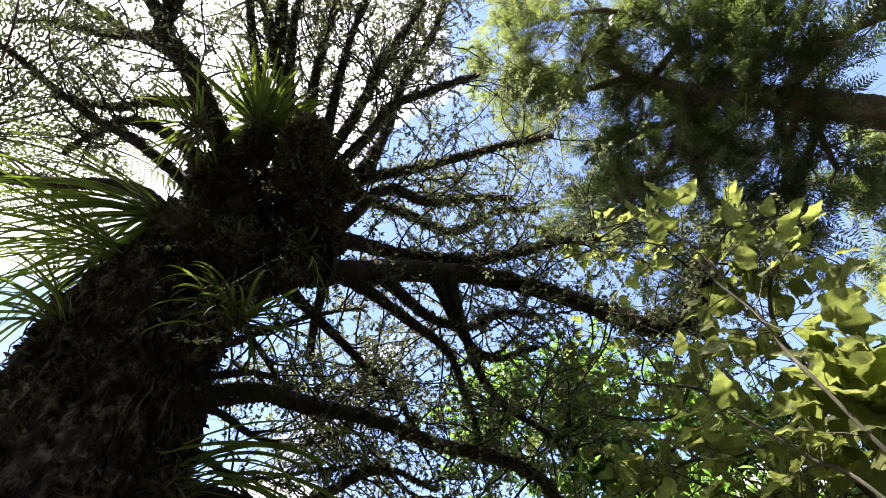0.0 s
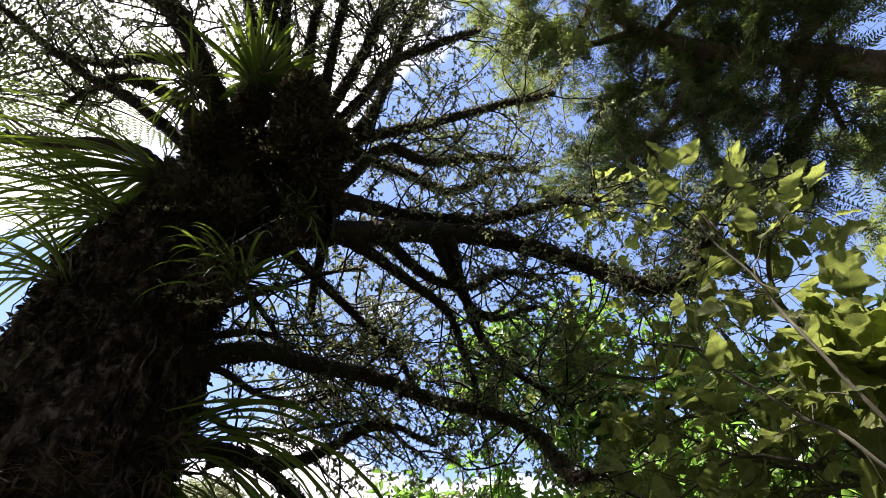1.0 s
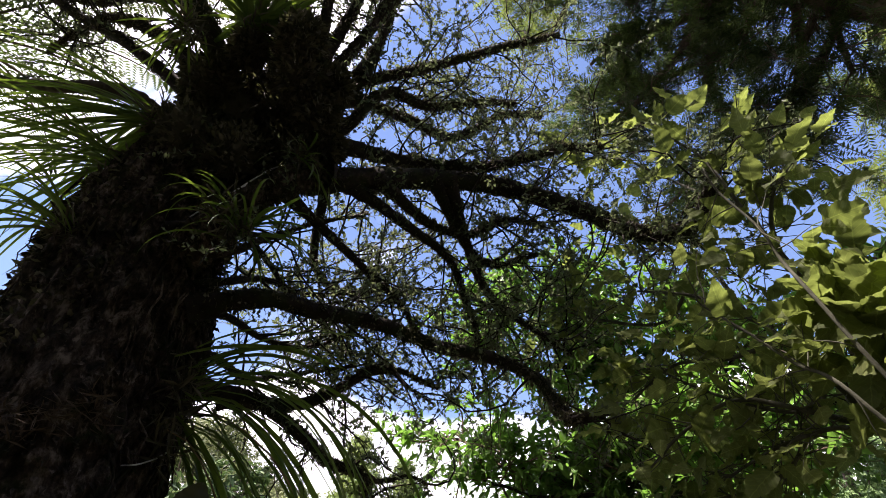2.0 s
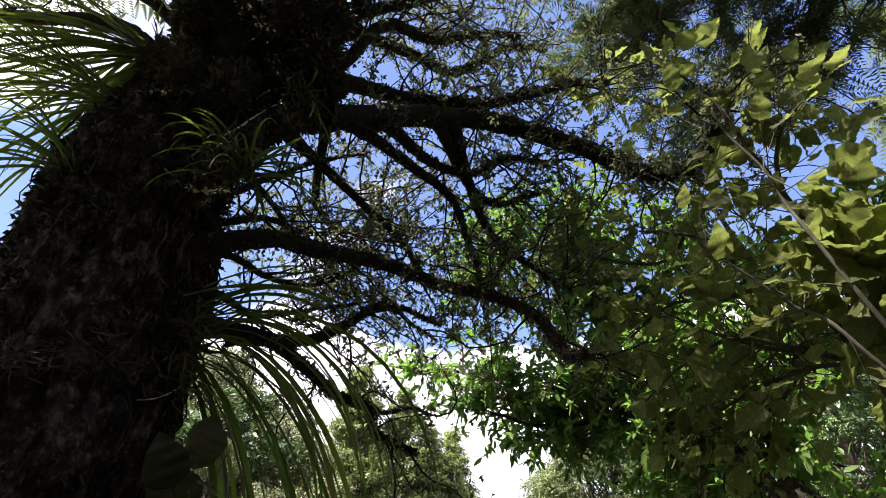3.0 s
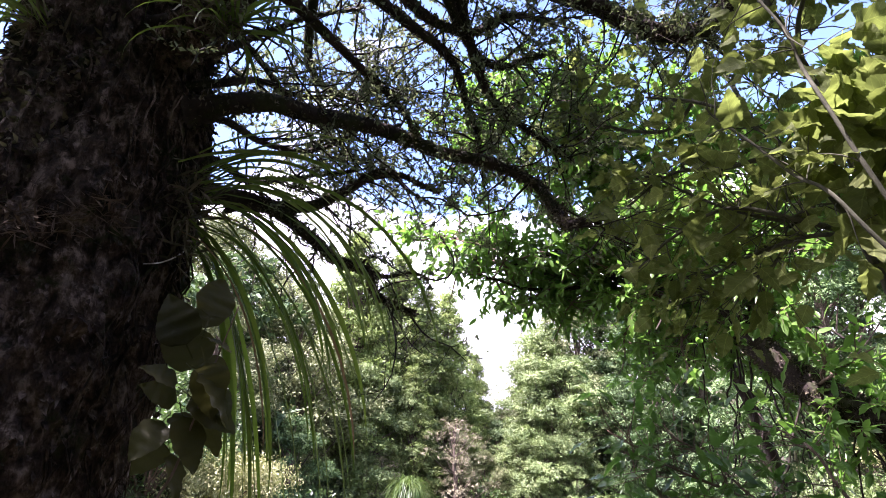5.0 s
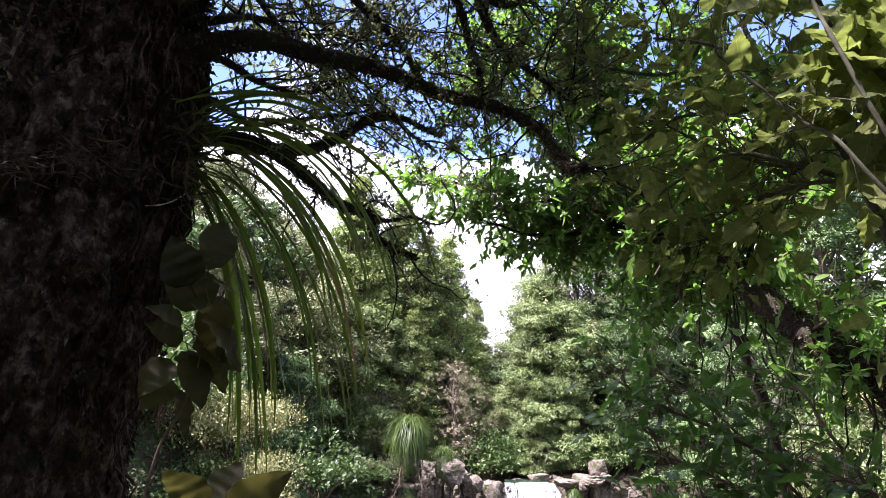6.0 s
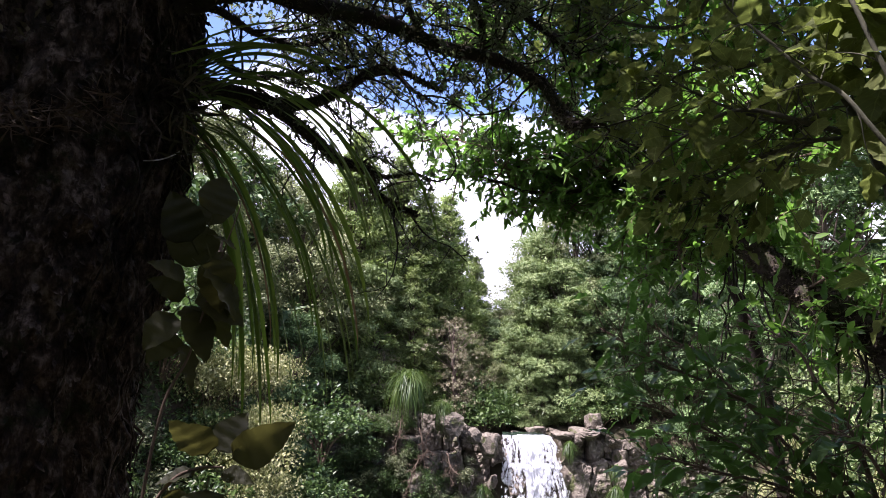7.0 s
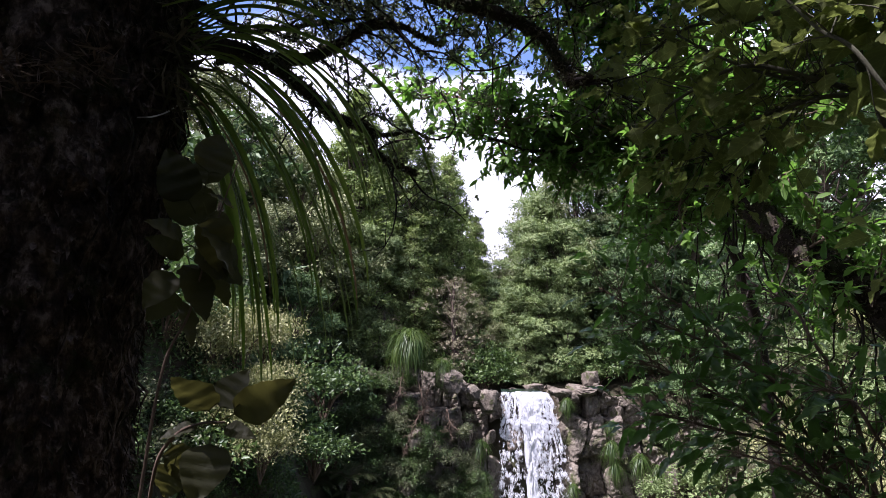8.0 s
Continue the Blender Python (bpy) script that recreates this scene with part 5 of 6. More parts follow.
FEATHER_LIMBS = [
    (0.12, 0.03, (8.9, 6.2, -0.3), (8.4, 6.2, 2.5), (7.6, 6.2, 4.6), (5.82, 4.43, 6.14), (5.72, 4.09, 6.91), (5.63, 3.69, 7.58)),
    (0.03, 0.01, (5.74, 4.29, 6.55), (5.38, 4.35, 6.72), (5.08, 4.38, 6.99)),
    (0.03, 0.01, (5.72, 4.09, 6.91), (5.39, 4.08, 7.24), (5.18, 4.08, 7.59)),
    (0.03, 0.01, (5.68, 3.87, 7.26), (5.52, 3.79, 7.62), (5.40, 3.79, 8.02)),
    (0.03, 0.01, (5.75, 4.38, 6.27), (5.43, 4.58, 6.27), (5.12, 4.78, 6.43)),
]


def feather_foliage(a, b, r, k):
    return [("foliage", FROND, join([sprays(b, r, 7, 0.26, 8, 0.09, 0.24), sprays(a, r, 8, 0.28, 8, 0.09, 0.24)]))]


limb_tree("feathery_tree", on_ground(8.9, 6.2), "tree with light green feathery sprays against the sky", FEATHER_LIMBS, GREY_BARK, 44,
          feather_foliage, twigs=7, twig_len=0.5, fine=3, fine_len=0.3, start=0.25)

GREEN_LIMBS = [
    (0.07, 0.025, (3.6, 6.2, -2.8), (3.4, 6.1, 0.0), (3.1, 5.8, 1.6), (2.6, 5.4, 2.6), (2.05, 4.95, 3.3), (1.51, 4.54, 3.81), (1.17, 4.30, 4.24), (1.02, 4.08, 4.63)),
    (0.03, 0.01, (1.63, 4.64, 3.48), (1.01, 4.75, 3.37), (0.50, 4.79, 3.24), (0.25, 4.66, 3.36), (-0.02, 4.53, 3.42)),
    (0.03, 0.01, (1.42, 4.48, 4.00), (0.81, 4.39, 4.01), (0.42, 4.29, 4.12), (0.15, 4.28, 4.0)),
    (0.03, 0.01, (1.26, 4.33, 4.14), (0.78, 4.26, 4.45), (0.44, 4.18, 4.64)),
    (0.03, 0.01, (1.70, 4.70, 3.25), (1.20, 4.70, 3.06), (0.72, 4.71, 3.01), (0.26, 4.62, 3.13)),
    (0.03, 0.01, (1.48, 4.46, 3.77), (1.86, 4.25, 4.10), (2.10, 4.06, 4.43)),
    (0.03, 0.01, (1.81, 4.83, 3.1), (1.44, 4.69, 3.2), (1.04, 4.65, 3.3)),
    (0.03, 0.01, (1.90, 5.1, 2.4), (2.2, 4.9, 2.9), (2.6, 4.7, 3.3), (3.0, 4.6, 3.6)),
    (0.03, 0.01, (1.70, 4.7, 3.3), (2.1, 4.5, 3.7), (2.5, 4.3, 4.1), (2.9, 4.1, 4.4)),
    (0.03, 0.01, (1.95, 5.0, 2.9), (1.57, 4.42, 2.88), (1.81, 4.06, 3.01), (2.06, 3.69, 3.03)),
    (0.03, 0.01, (2.2, 5.1, 2.7), (1.78, 4.51, 2.63), (2.03, 4.18, 2.64), (2.26, 3.81, 2.67)),
    (0.03, 0.01, (1.95, 5.0, 2.9), (1.46, 4.41, 3.06), (1.64, 4.06, 3.21), (1.89, 3.79, 3.32)),
    (0.03, 0.01, (1.80, 4.85, 3.0), (2.4, 4.6, 3.2), (3.1, 4.2, 3.6), (3.7, 3.8, 3.9)),
]


def broad_leaves(a, b, r, k):
    out = []
    for paths, per in ((b, 13), (a, 9)):
        pos, way = along(paths, r, per)
        d = unit(way * 0.7 + r.normal(0, 0.7, pos.shape) + np.array([0, 0, -0.1]))
        n = unit(np.array([0, 0, 1.0]) + r.normal(0, 0.5, pos.shape))
        s = r.uniform(0.6, 1.2, len(pos))
        out.append(blades(pos, d, n, 0.095 * s, 0.036 * s))
    return [("foliage", BROAD, join(out))]


limb_tree("broadleaf_tree", on_ground(3.6, 6.2), "slender tree with bright green pointed leaves", GREEN_LIMBS, LIMB, 43, broad_leaves, twigs=16, twig_len=0.65, fine=6, fine_len=0.34)

LEANING = [(0.14, 0.05, (3.6, 2.5, -0.2), (2.84, 2.96, 1.03), (2.53, 3.32, 1.71), (2.35, 3.46, 1.91), (2.22, 3.66, 2.11), (2.05, 3.83, 2.38), (2.02, 4.04, 2.65), (1.96, 4.39, 2.84), (1.95, 4.75, 3.48))]
limb_tree("leaning_tree", (3.6, 2.5, 0), "dark mossy leaning trunk hung with dead vines", LEANING, LIMB, 45,
          lambda a, b, r, k: [("foliage", BROAD, broad_leaves(a, b, r, k)[0][2])], twigs=16, twig_len=0.5, fine=4, fine_len=0.3, start=0.08)


def dress_leaning():
    """Moss on the leaning trunk, and dead vines that hang from it."""
    r = rng(48)
    owner = next(o for o in scene.objects if o.name == "leaning_tree")
    base = np.array((3.6, 2.5, 0))
    p = spline(np.array(LEANING[0][2:]) - base, 80)
    rad = np.linspace(0.14, 0.05, 80)
    n = 15000
    i = r.randint(5, 80, n)
    o = unit(np.cross(unit(np.gradient(p, axis=0))[i], r.normal(0, 1, (n, 3))))
    v, f = kites(p[i] + o * (rad[i] * 0.97)[:, None], unit(o * 0.6 + r.normal(0, 0.8, (n, 3))), unit(r.normal(0, 1, (n, 3))), r.uniform(0.01, 0.04, n), r.uniform(0.006, 0.014, n))
    part("moss", mesh_of("moss", v, f, MOSS), owner, kind="stuff")
    for k in range(34):
        q = p[r.randint(10, 74)]
        m = 14
        drop = r.uniform(0.3, 1.3)
        u = np.linspace(0, 1, m)[:, None]
        path = q + np.array([0, 0, -1.0]) * drop * u + np.cumsum(r.normal(0, 0.022, (m, 3)), axis=0) + np.array([r.normal(0, 0.3), r.normal(0, 0.3), 0]) * u
        v, f = tube(path, np.full(m, r.uniform(0.003, 0.008)), 5, cap=False)
        part("vine", mesh_of("vine", v, f, LIMB), owner)


dress_leaning()


SPRIG = [(0.05, 0.012, (5.6, 4.6, -0.6), (5.4, 4.5, 2.0), (4.9, 4.3, 3.6), (4.28, 4.13, 4.12), (3.99, 4.15, 4.54), (3.74, 4.15, 4.66), (3.44, 4.21, 4.71)),
         (0.02, 0.008, (4.28, 3.98, 4.36), (3.98, 4.01, 4.74), (3.69, 4.05, 4.84), (3.51, 4.09, 4.80))]


def sprig_leaves(a, b, r, k):
    pos, way = along(a + b, r, 7)
    d = unit(way * 0.7 + r.normal(0, 0.6, pos.shape))
    n = unit(np.array([0, 0, 1.0]) + r.normal(0, 0.7, pos.shape))
    return [("foliage", BROAD, blades(pos, d, n, 0.15 * r.uniform(0.7, 1.2, len(pos)), 0.06))]


limb_tree("small_tree", on_ground(5.6, 4.6), "small tree with dark pointed leaves in whorls", SPRIG, TWIG, 47, sprig_leaves, twigs=8, twig_len=0.5, fine=2, fine_len=0.25, start=0.1)


def tree_fern(at, tall, seed, label, name="tree_fern", category="tree fern"):
    """A fibrous trunk with arching feathered fronds."""
    r = rng(seed)
    ob = thing(name, at, label, category)
    p = spline(np.array([(0, 0, -0.2), (0.05, 0.02, tall * 0.5), (0, 0, tall)]), 30)
    v, f = tube(p, np.linspace(0.13, 0.08, 30), 12, 0.12, r)
    part("trunk", mesh_of("trunk", v, tidy(f), BARK), ob)
    for k in range(15):
        a = k / 15 * 6.283 + r.uniform(-0.15, 0.15)
        n = 16
        u = np.linspace(0, 1, n)
        e = 0.75 - 1.5 * u ** 1.2 + r.uniform(-0.15, 0.15)
        step = 1.5 / n
        rad = np.concatenate([[0], np.cumsum(np.cos(e[:-1]) * step)])
        z = tall + np.concatenate([[0], np.cumsum(np.sin(e[:-1]) * step)])
        q = np.stack([rad * math.cos(a), rad * math.sin(a), z], -1)
        pieces = []
        tan = unit(np.gradient(q, axis=0))
        side = unit(np.cross(tan, np.array([0, 0, 1.0])))
        nor = np.cross(side, tan)
        for i in range(2, n):
            w = 0.28 * math.sin(math.pi * min(1, 0.15 + 0.85 * u[i]) ** 0.8) + 0.02
            for s in (-1, 1):
                m = 9
                t = np.linspace(0.1, 1, m)[:, None]
                c = q[i] + (side[i] * s + tan[i] * 0.25) * w * t - nor[i] * w * 0.2 * t * t
                for g in (-1, 1):
                    pieces.append(kites(c, np.tile(tan[i] * g + side[i] * s * 0.4, (m, 1)), np.tile(nor[i], (m, 1)), 0.05 * (1.1 - t[:, 0]) + 0.012, 0.016))
        v, f = join(pieces)
        fr = part("frond", mesh_of("frond", v, f, NEEDLE), ob)
        v, f = tube(q, np.linspace(0.012, 0.003, n), 5, cap=False)
        part("rib", mesh_of("rib", v, f, TWIG), fr)
    return ob


tree_fern((-2.92, 1.72, 0), 4.71, 5, "tree fern with dark arching fronds beside the mossy tree")


# ---------------------------------------------------------------- the far woods
def crown_points(r, lobes, count):
    """Points on the shells of lobes (x, y, z, rx, ry, rz), with outward directions."""
    w = np.array([l[3] * l[4] + l[3] * l[5] for l in lobes])
    i = r.choice(len(lobes), count, p=w / w.sum())
    L = np.array(lobes)[i]
    d = unit(r.normal(0, 1, (count, 3)))
    d[:, 2] = np.where(d[:, 2] < -0.35, -d[:, 2], d[:, 2])
    rad = (0.7 + 0.36 * r.rand(count))[:, None]
    return L[:, :3] + d * L[:, 3:] * rad, d


def tufted(r, lobes, count, each, reach):
    """Leaves gathered into tufts on the shells of the lobes."""
    c, d = crown_points(r, lobes, count // each)
    pos = np.repeat(c, each, axis=0) + r.normal(0, reach, (len(c) * each, 3))
    return pos, unit(np.repeat(d, each, axis=0) + r.normal(0, 0.35, pos.shape))


def far_tree(seed, shape, tall, wide, mat, count, leaf, label):
    """A forest tree: limbs that end in flat or domed sprays, each spray a bed of small leaves that face the same way."""
    r = rng(seed)
    lobes = []
    if shape == "pointed":
        for k in range(260):
            u = r.rand() ** 0.85
            a = r.rand() * 6.283
            q = wide * 0.5 * (1 - u) ** 0.8 * r.uniform(0.55, 1.0) + 0.08
            s = (0.22 + 0.3 * (1 - u)) * r.uniform(0.7, 1.35)
            lobes.append((math.cos(a) * q, math.sin(a) * q, tall * (0.03 + 0.95 * u), s, s, s * 0.7))
    elif shape == "layered":
        for k in range(115):
            u = r.rand()
            a = r.rand() * 6.283
            q = wide * 0.5 * (0.3 + 0.7 * math.sin(math.pi * min(1, 0.2 + u * 0.76))) * r.rand() ** 0.4
            q *= 0.7 + 0.4 * math.sin(a * 3 + u * 7)
            s = r.uniform(0.3, 0.85)
            lobes.append((math.cos(a) * q, math.sin(a) * q, tall * (0.04 + 0.92 * u) + 0.7 * math.sin(a * 2 + 1) * math.sin(u * 9) - 0.15 * q, s * r.uniform(0.8, 1.2), s * r.uniform(0.8, 1.1), s * r.uniform(0.45, 0.75)))
    else:
        for k in range(120):
            u = r.rand()
            a = r.rand() * 6.283
            q = wide * 0.5 * math.sqrt(max(0.05, 1 - (2 * u - 0.9) ** 2)) * r.rand() ** 0.4
            q *= 0.8 + 0.3 * math.sin(a * 3 + u * 6)
            s = r.uniform(0.25, 0.75)
            lobes.append((math.cos(a) * q, math.sin(a) * q, tall * (0.04 + 0.92 * u), s, s, s * r.uniform(0.5, 0.8)))
    ob = thing("forest_tree", (0, 0, 0), label, "tree", group="trees of the far slope")
    trunk = np.array([(0, 0, -0.6), (0.1, 0.05, tall * 0.3), (-0.05, 0.1, tall * 0.62), (0.05, 0, tall * 0.92)])
    p = spline(trunk, 20)
    limbs = [tube(p, np.linspace(0.03 * tall, 0.04, 20), 8, 0.05, r)]
    for l in lobes[::2]:
        s = p[min(19, int(max(0.1, (l[2] / tall - 0.15)) * 20))]
        e = np.array(l[:3])
        limbs.append(tube(spline(np.array([s, (s + e) / 2 + np.array([0, 0, -0.15]), e]), 8), np.linspace(0.045, 0.012, 8), 5, cap=False))
    v, f = join(limbs)
    part("trunk", mesh_of("trunk", v, tidy(f), GREY_BARK), ob)
    each = 9
    w = np.array([l[3] * l[4] for l in lobes])
    i = r.choice(len(lobes), count // each, p=w / w.sum())
    L = np.array(lobes)[i]
    d = unit(r.normal(0, 1, (len(i), 3)) * np.array([1, 1, 0.8]))
    d[:, 2] = np.abs(d[:, 2]) * np.where(r.rand(len(i)) < 0.2, -0.5, 1)
    c = L[:, :3] + d * L[:, 3:] * (0.55 + 0.5 * r.rand(len(i)) ** 0.5)[:, None]
    face = unit(np.array([0, 0, 0.75]) + d * 0.75 + r.normal(0, 0.2, d.shape))
    turn = unit(np.cross(face, r.normal(0, 1, d.shape)) + d * np.array([0.7, 0.7, 0]))
    pos = np.repeat(c, each, axis=0) + r.normal(0, 0.075, (len(c) * each, 3)) * np.array([1, 1, 0.7])
    n = len(pos)
    way = unit(np.repeat(turn, each, axis=0) + r.normal(0, 0.6, pos.shape) - np.array([0, 0, 0.15]))
    nor = unit(np.repeat(face, each, axis=0) + r.normal(0, 0.28, pos.shape))
    s = r.uniform(0.5, 1.4, n)
    v, f = kites(pos, way, nor, leaf * s, leaf * 0.42 * s)
    part("crown", mesh_of("crown", v, f, mat), ob, kind="stuff")
    return ob


def place(proto, x, y, scale, turn, sink=0.0, first=False, z=None, wide=1.0):
    at = on_ground(x, y, sink)
    m = pose(at[0], at[1], at[2] if z is None else z, 0, 0, turn) @ Matrix.Diagonal((scale * wide, scale * wide, scale, 1))
    if first:
        proto.matrix_basis = m
        return proto
    c = copy_thing(proto, pose(0, 0, 0))
    c.matrix_basis = m
    return c


KINDS = {
    "light": far_tree(201, "layered", 8, 5.5, FAR_A, 52000, 0.12, "layered tree with pale green feathery foliage"),
    "dark": far_tree(202, "round", 8, 5.0, FAR_B, 46000, 0.12, "dense dark green forest tree"),
    "grey": far_tree(203, "round", 7, 5.0, FAR_C, 46000, 0.105, "grey-green small-leaved forest tree"),
    "pointed": far_tree(204, "pointed", 9, 4.0, FAR_Y, 52000, 0.12, "pointed conifer with yellow-green foliage"),
}
KINDS["dry"] = far_tree(206, "round", 8, 6.0, FAR_D, 6500, 0.13, "half-dead grey-brown shrubby tree above the cliff")
KINDS["shade"] = far_tree(205, "round", 8, 5.0, FAR_B, 5000, 0.35, "dense dark green forest tree")
FOREST = [  # kind, x, y, scale, turn
    ("pointed", -2.2, 29, 1.4, 20), ("pointed", 0.2, 31, 1.22, 80), ("pointed", -4.3, 28, 1.5, 140), ("pointed", -3.2, 27.6, 1.05, 280), ("pointed", -0.9, 29.6, 1.2, 200), ("grey", -6.5, 26, 1.4, 10),
    ("shade", -9, 25, 1.3, 60), ("light", -3.2, 26.6, 0.8, 200), ("pointed", 2.3, 42, 0.9, 33), ("light", 5.3, 29.6, 1.15, 75), ("light", 4.5, 27.0, 0.52, 300), ("light", 5.7, 26.8, 0.45, 190), ("light", 4.5, 28.8, 0.95, 160), ("light", 6.1, 28, 0.95, 15), ("grey", 6.9, 30.5, 1.5, 200), ("light", 3.6, 28.6, 0.66, 220), ("dark", 2.8, 30.5, 0.6, 120), ("grey", 1.9, 28.6, 0.45, 20),
    ("dark", 8.4, 31, 1.4, 15), ("shade", 10.6, 30, 1.3, 100), ("shade", 12.5, 29, 1.3, 170),
    ("dark", 8.0, 27.0, 0.8, 45), ("light", 2.6, 36, 0.6, 45), ("grey", 3.6, 37, 0.7, 145), ("dark", 9.6, 27.5, 1.0, 215), ("dark", 12.8, 19, 1.2, 90), ("shade", 15, 17, 1.0, 210), ("shade", 16, 22, 1.2, 260),
    ("shade", -11, 19, 1.1, 300), ("shade", -14, 24, 1.4, 30), ("pointed", -8, 32, 1.2, 95), ("shade", 6.2, 36, 1.1, 190),
    ("shade", -5, 36, 1.3, 220), ("shade", 0.2, 44, 1.0, 250), ("shade", 13, 37, 1.4, 280), ("shade", 18, 29, 1.4, 310),
    ("shade", -16, 12, 1.3, 50), ("shade", 17, 9, 1.3, 150), ("pointed", -1.4, 27.2, 0.75, 110), ("grey", 0.6, 28.4, 0.55, 310),
    ("grey", -8.2, 21, 0.95, 80), ("dark", -5.8, 23, 0.8, 190), ("grey", -3.9, 24.6, 0.62, 20), ("dark", 10.5, 24.5, 0.8, 70), ("dark", 12.5, 24, 0.9, 20),
    ("grey", -11.5, 29, 1.95, 70), ("grey", -9.2, 30, 1.6, 130), ("grey", -12.8, 27.5, 1.8, 250),
    ("dry", 0.5, 26.6, 0.6, 40), ("dry", -2.6, 26.0, 0.34, 140),
    # unseen woods behind the path, added to keep sky light off the trunk
    ("shade", -3.0, -5.0, 1.5, 10), ("shade", 1.0, -5.4, 1.5, 70), ("shade", 5.6, -3.8, 1.5, 130), ("shade", -6.8, -4.0, 1.5, 200), ("shade", -1, -8, 1.8, 15), ("shade", 8.5, 1, 1.3, 260),
    ("shade", 4, -8, 1.8, 90), ("shade", -1.9, -2.6, 0.5, 90), ("shade", 0.7, -2.9, 0.5, 190), ("shade", 3.0, -2.4, 0.5, 20), ("shade", -4.2, -1.9, 0.5, 250), ("shade", -1.0, -4.0, 0.9, 250), ("shade", 9, -6, 1.8, 40),
]
used = set()
for kind, x, y, s, turn in FOREST:
    place(KINDS[kind], x, y, s, turn, first=kind not in used)
    used.add(kind)


def shrub(seed, mat, count, leaf, label, name="bush", lean=0.0):
    r = rng(seed)
    lobes = []
    for k in range(14):
        a, q = r.rand() * 6.283, math.sqrt(r.rand()) * 0.75
        s = r.uniform(0.25, 0.5)
        lobes.append((math.cos(a) * q, math.sin(a) * q, 0.3 + 0.7 * r.rand() * (1.1 - q), s, s, s * 0.8))
    ob = thing(name, (0, 0, 0), label, "bush", group="bushes of the gorge")
    st = [tube(spline(np.array([(0, 0, -0.3), (l[0] * 0.4, l[1] * 0.4, l[2] * 0.5), l[:3]]), 7), np.linspace(0.025, 0.006, 7), 4, cap=False) for l in lobes]
    v, f = join(st)
    part("stem_growth", mesh_of("stem_growth", v, f, TWIG), ob, kind="stuff")
    pos, d = tufted(r, lobes, count, 12, 0.09)
    count = len(pos)
    s = r.uniform(0.5, 1.3, count)
    v, f = kites(pos, unit(d + r.normal(0, 0.7, d.shape)), unit(np.array([0, 0, 1.0]) + d * 0.5 + r.normal(0, 0.5, d.shape)), leaf * s, leaf * 0.5 * s)
    part("foliage", mesh_of("foliage", v, f, mat), ob, kind="stuff")
    return ob


BUSHES = {
    "green": shrub(301, SHADED_BANK, 1700, 0.115, "green bush on the gorge bank, darkened as in shade"),
    "light": shrub(302, FAR_A, 1700, 0.11, "light green bush on the gorge bank"),
    "flower": shrub(303, BLOSSOM, 4200, 0.068, "bush covered in pale cream blossom"),
    "grey": shrub(304, SHADED_BANK_GREY, 1700, 0.1, "grey-green bush on the gorge bank"),
}
SPOTS = [("flower", -5.1, 14.6, 1.15, 0, 1.1), ("flower", -4.6, 15.2, 0.9, 150, 1.0), ("flower", -5.7, 14.3, 0.75, 60, 0.0), ("flower", -4.2, 14.0, 0.8, 120, -0.05), ("flower", -4.6, 14.0, 0.6, 200, -1.0), ("flower", -5.9, 14.8, 0.6, 250, 0.8), ("flower", -5.6, 14.2, 1.0, 310, 0.9), ("flower", -4.4, 13.4, 1.15, 75, -0.75), ("flower", -4.0, 13.2, 0.8, 15, -1.3), ("flower", 8.2, 14.2, 0.9, 20, -1.5), ("light", 9.3, 14.6, 1.1, 70, -1.2), ("flower", 10.4, 14.4, 1.0, 130, -1.7), ("light", 8.9, 13.6, 0.8, 200, -2.2), ("flower", 9.9, 13.4, 0.8, 260, -2.4), ("light", 11.2, 14.8, 1.2, 320, -0.9), ("light", 8.4, 23.4, 0.9, 40, -4.9), ("green", -3.1, 14.6, 1.0, 30, -1.5), ("green", -3.3, 16.5, 1.3, 80, -0.2), ("grey", -6, 16, 1.5, 0, 0.6)]
used = set()
for kind, x, y, s, turn, z in SPOTS:
    place(BUSHES[kind], x, y, s * (1.3 if kind == "flower" else 1.0), turn, z=z - 0.6 * s, first=kind not in used, wide=0.8 if kind == "flower" else 1.0)
    used.add(kind)
place(BUSHES["light"], 11.5, 17.5, 1.4, 0)
r = rng(78)
for k in range(64):
    near_bank = k < 40
    x, y = (r.uniform(-9, -3.4), r.uniform(10.5, 17)) if near_bank else (r.uniform(8, 14), r.uniform(13.5, 19))
    kinds = ("green", "grey", "green", "light") if near_bank else ("light", "flower", "grey", "light")
    place(BUSHES[kinds[k % 4]], x, y, r.uniform(0.5, 1.0), r.uniform(0, 360), 0.15)
r = rng(77)
for k in range(112):
    side = k % 3
    if side == 0:
        x, y = r.uniform(-11, -2.5), r.uniform(9, 25)
    elif side == 1:
        x, y = r.uniform(9, 17), r.uniform(8, 25)
    else:
        x, y = r.uniform(-5, 10), r.uniform(25.7, 28.5)
        if 2.2 < x < 4.4 and y < 27:
            continue
    kinds = ("green", "green", "grey", "green") if side == 0 else ("green", "light", "grey", "green")
    place(BUSHES[kinds[r.randint(0, 4)]], x, y, r.uniform(0.7, 1.6), r.uniform(0, 360), 0.1)


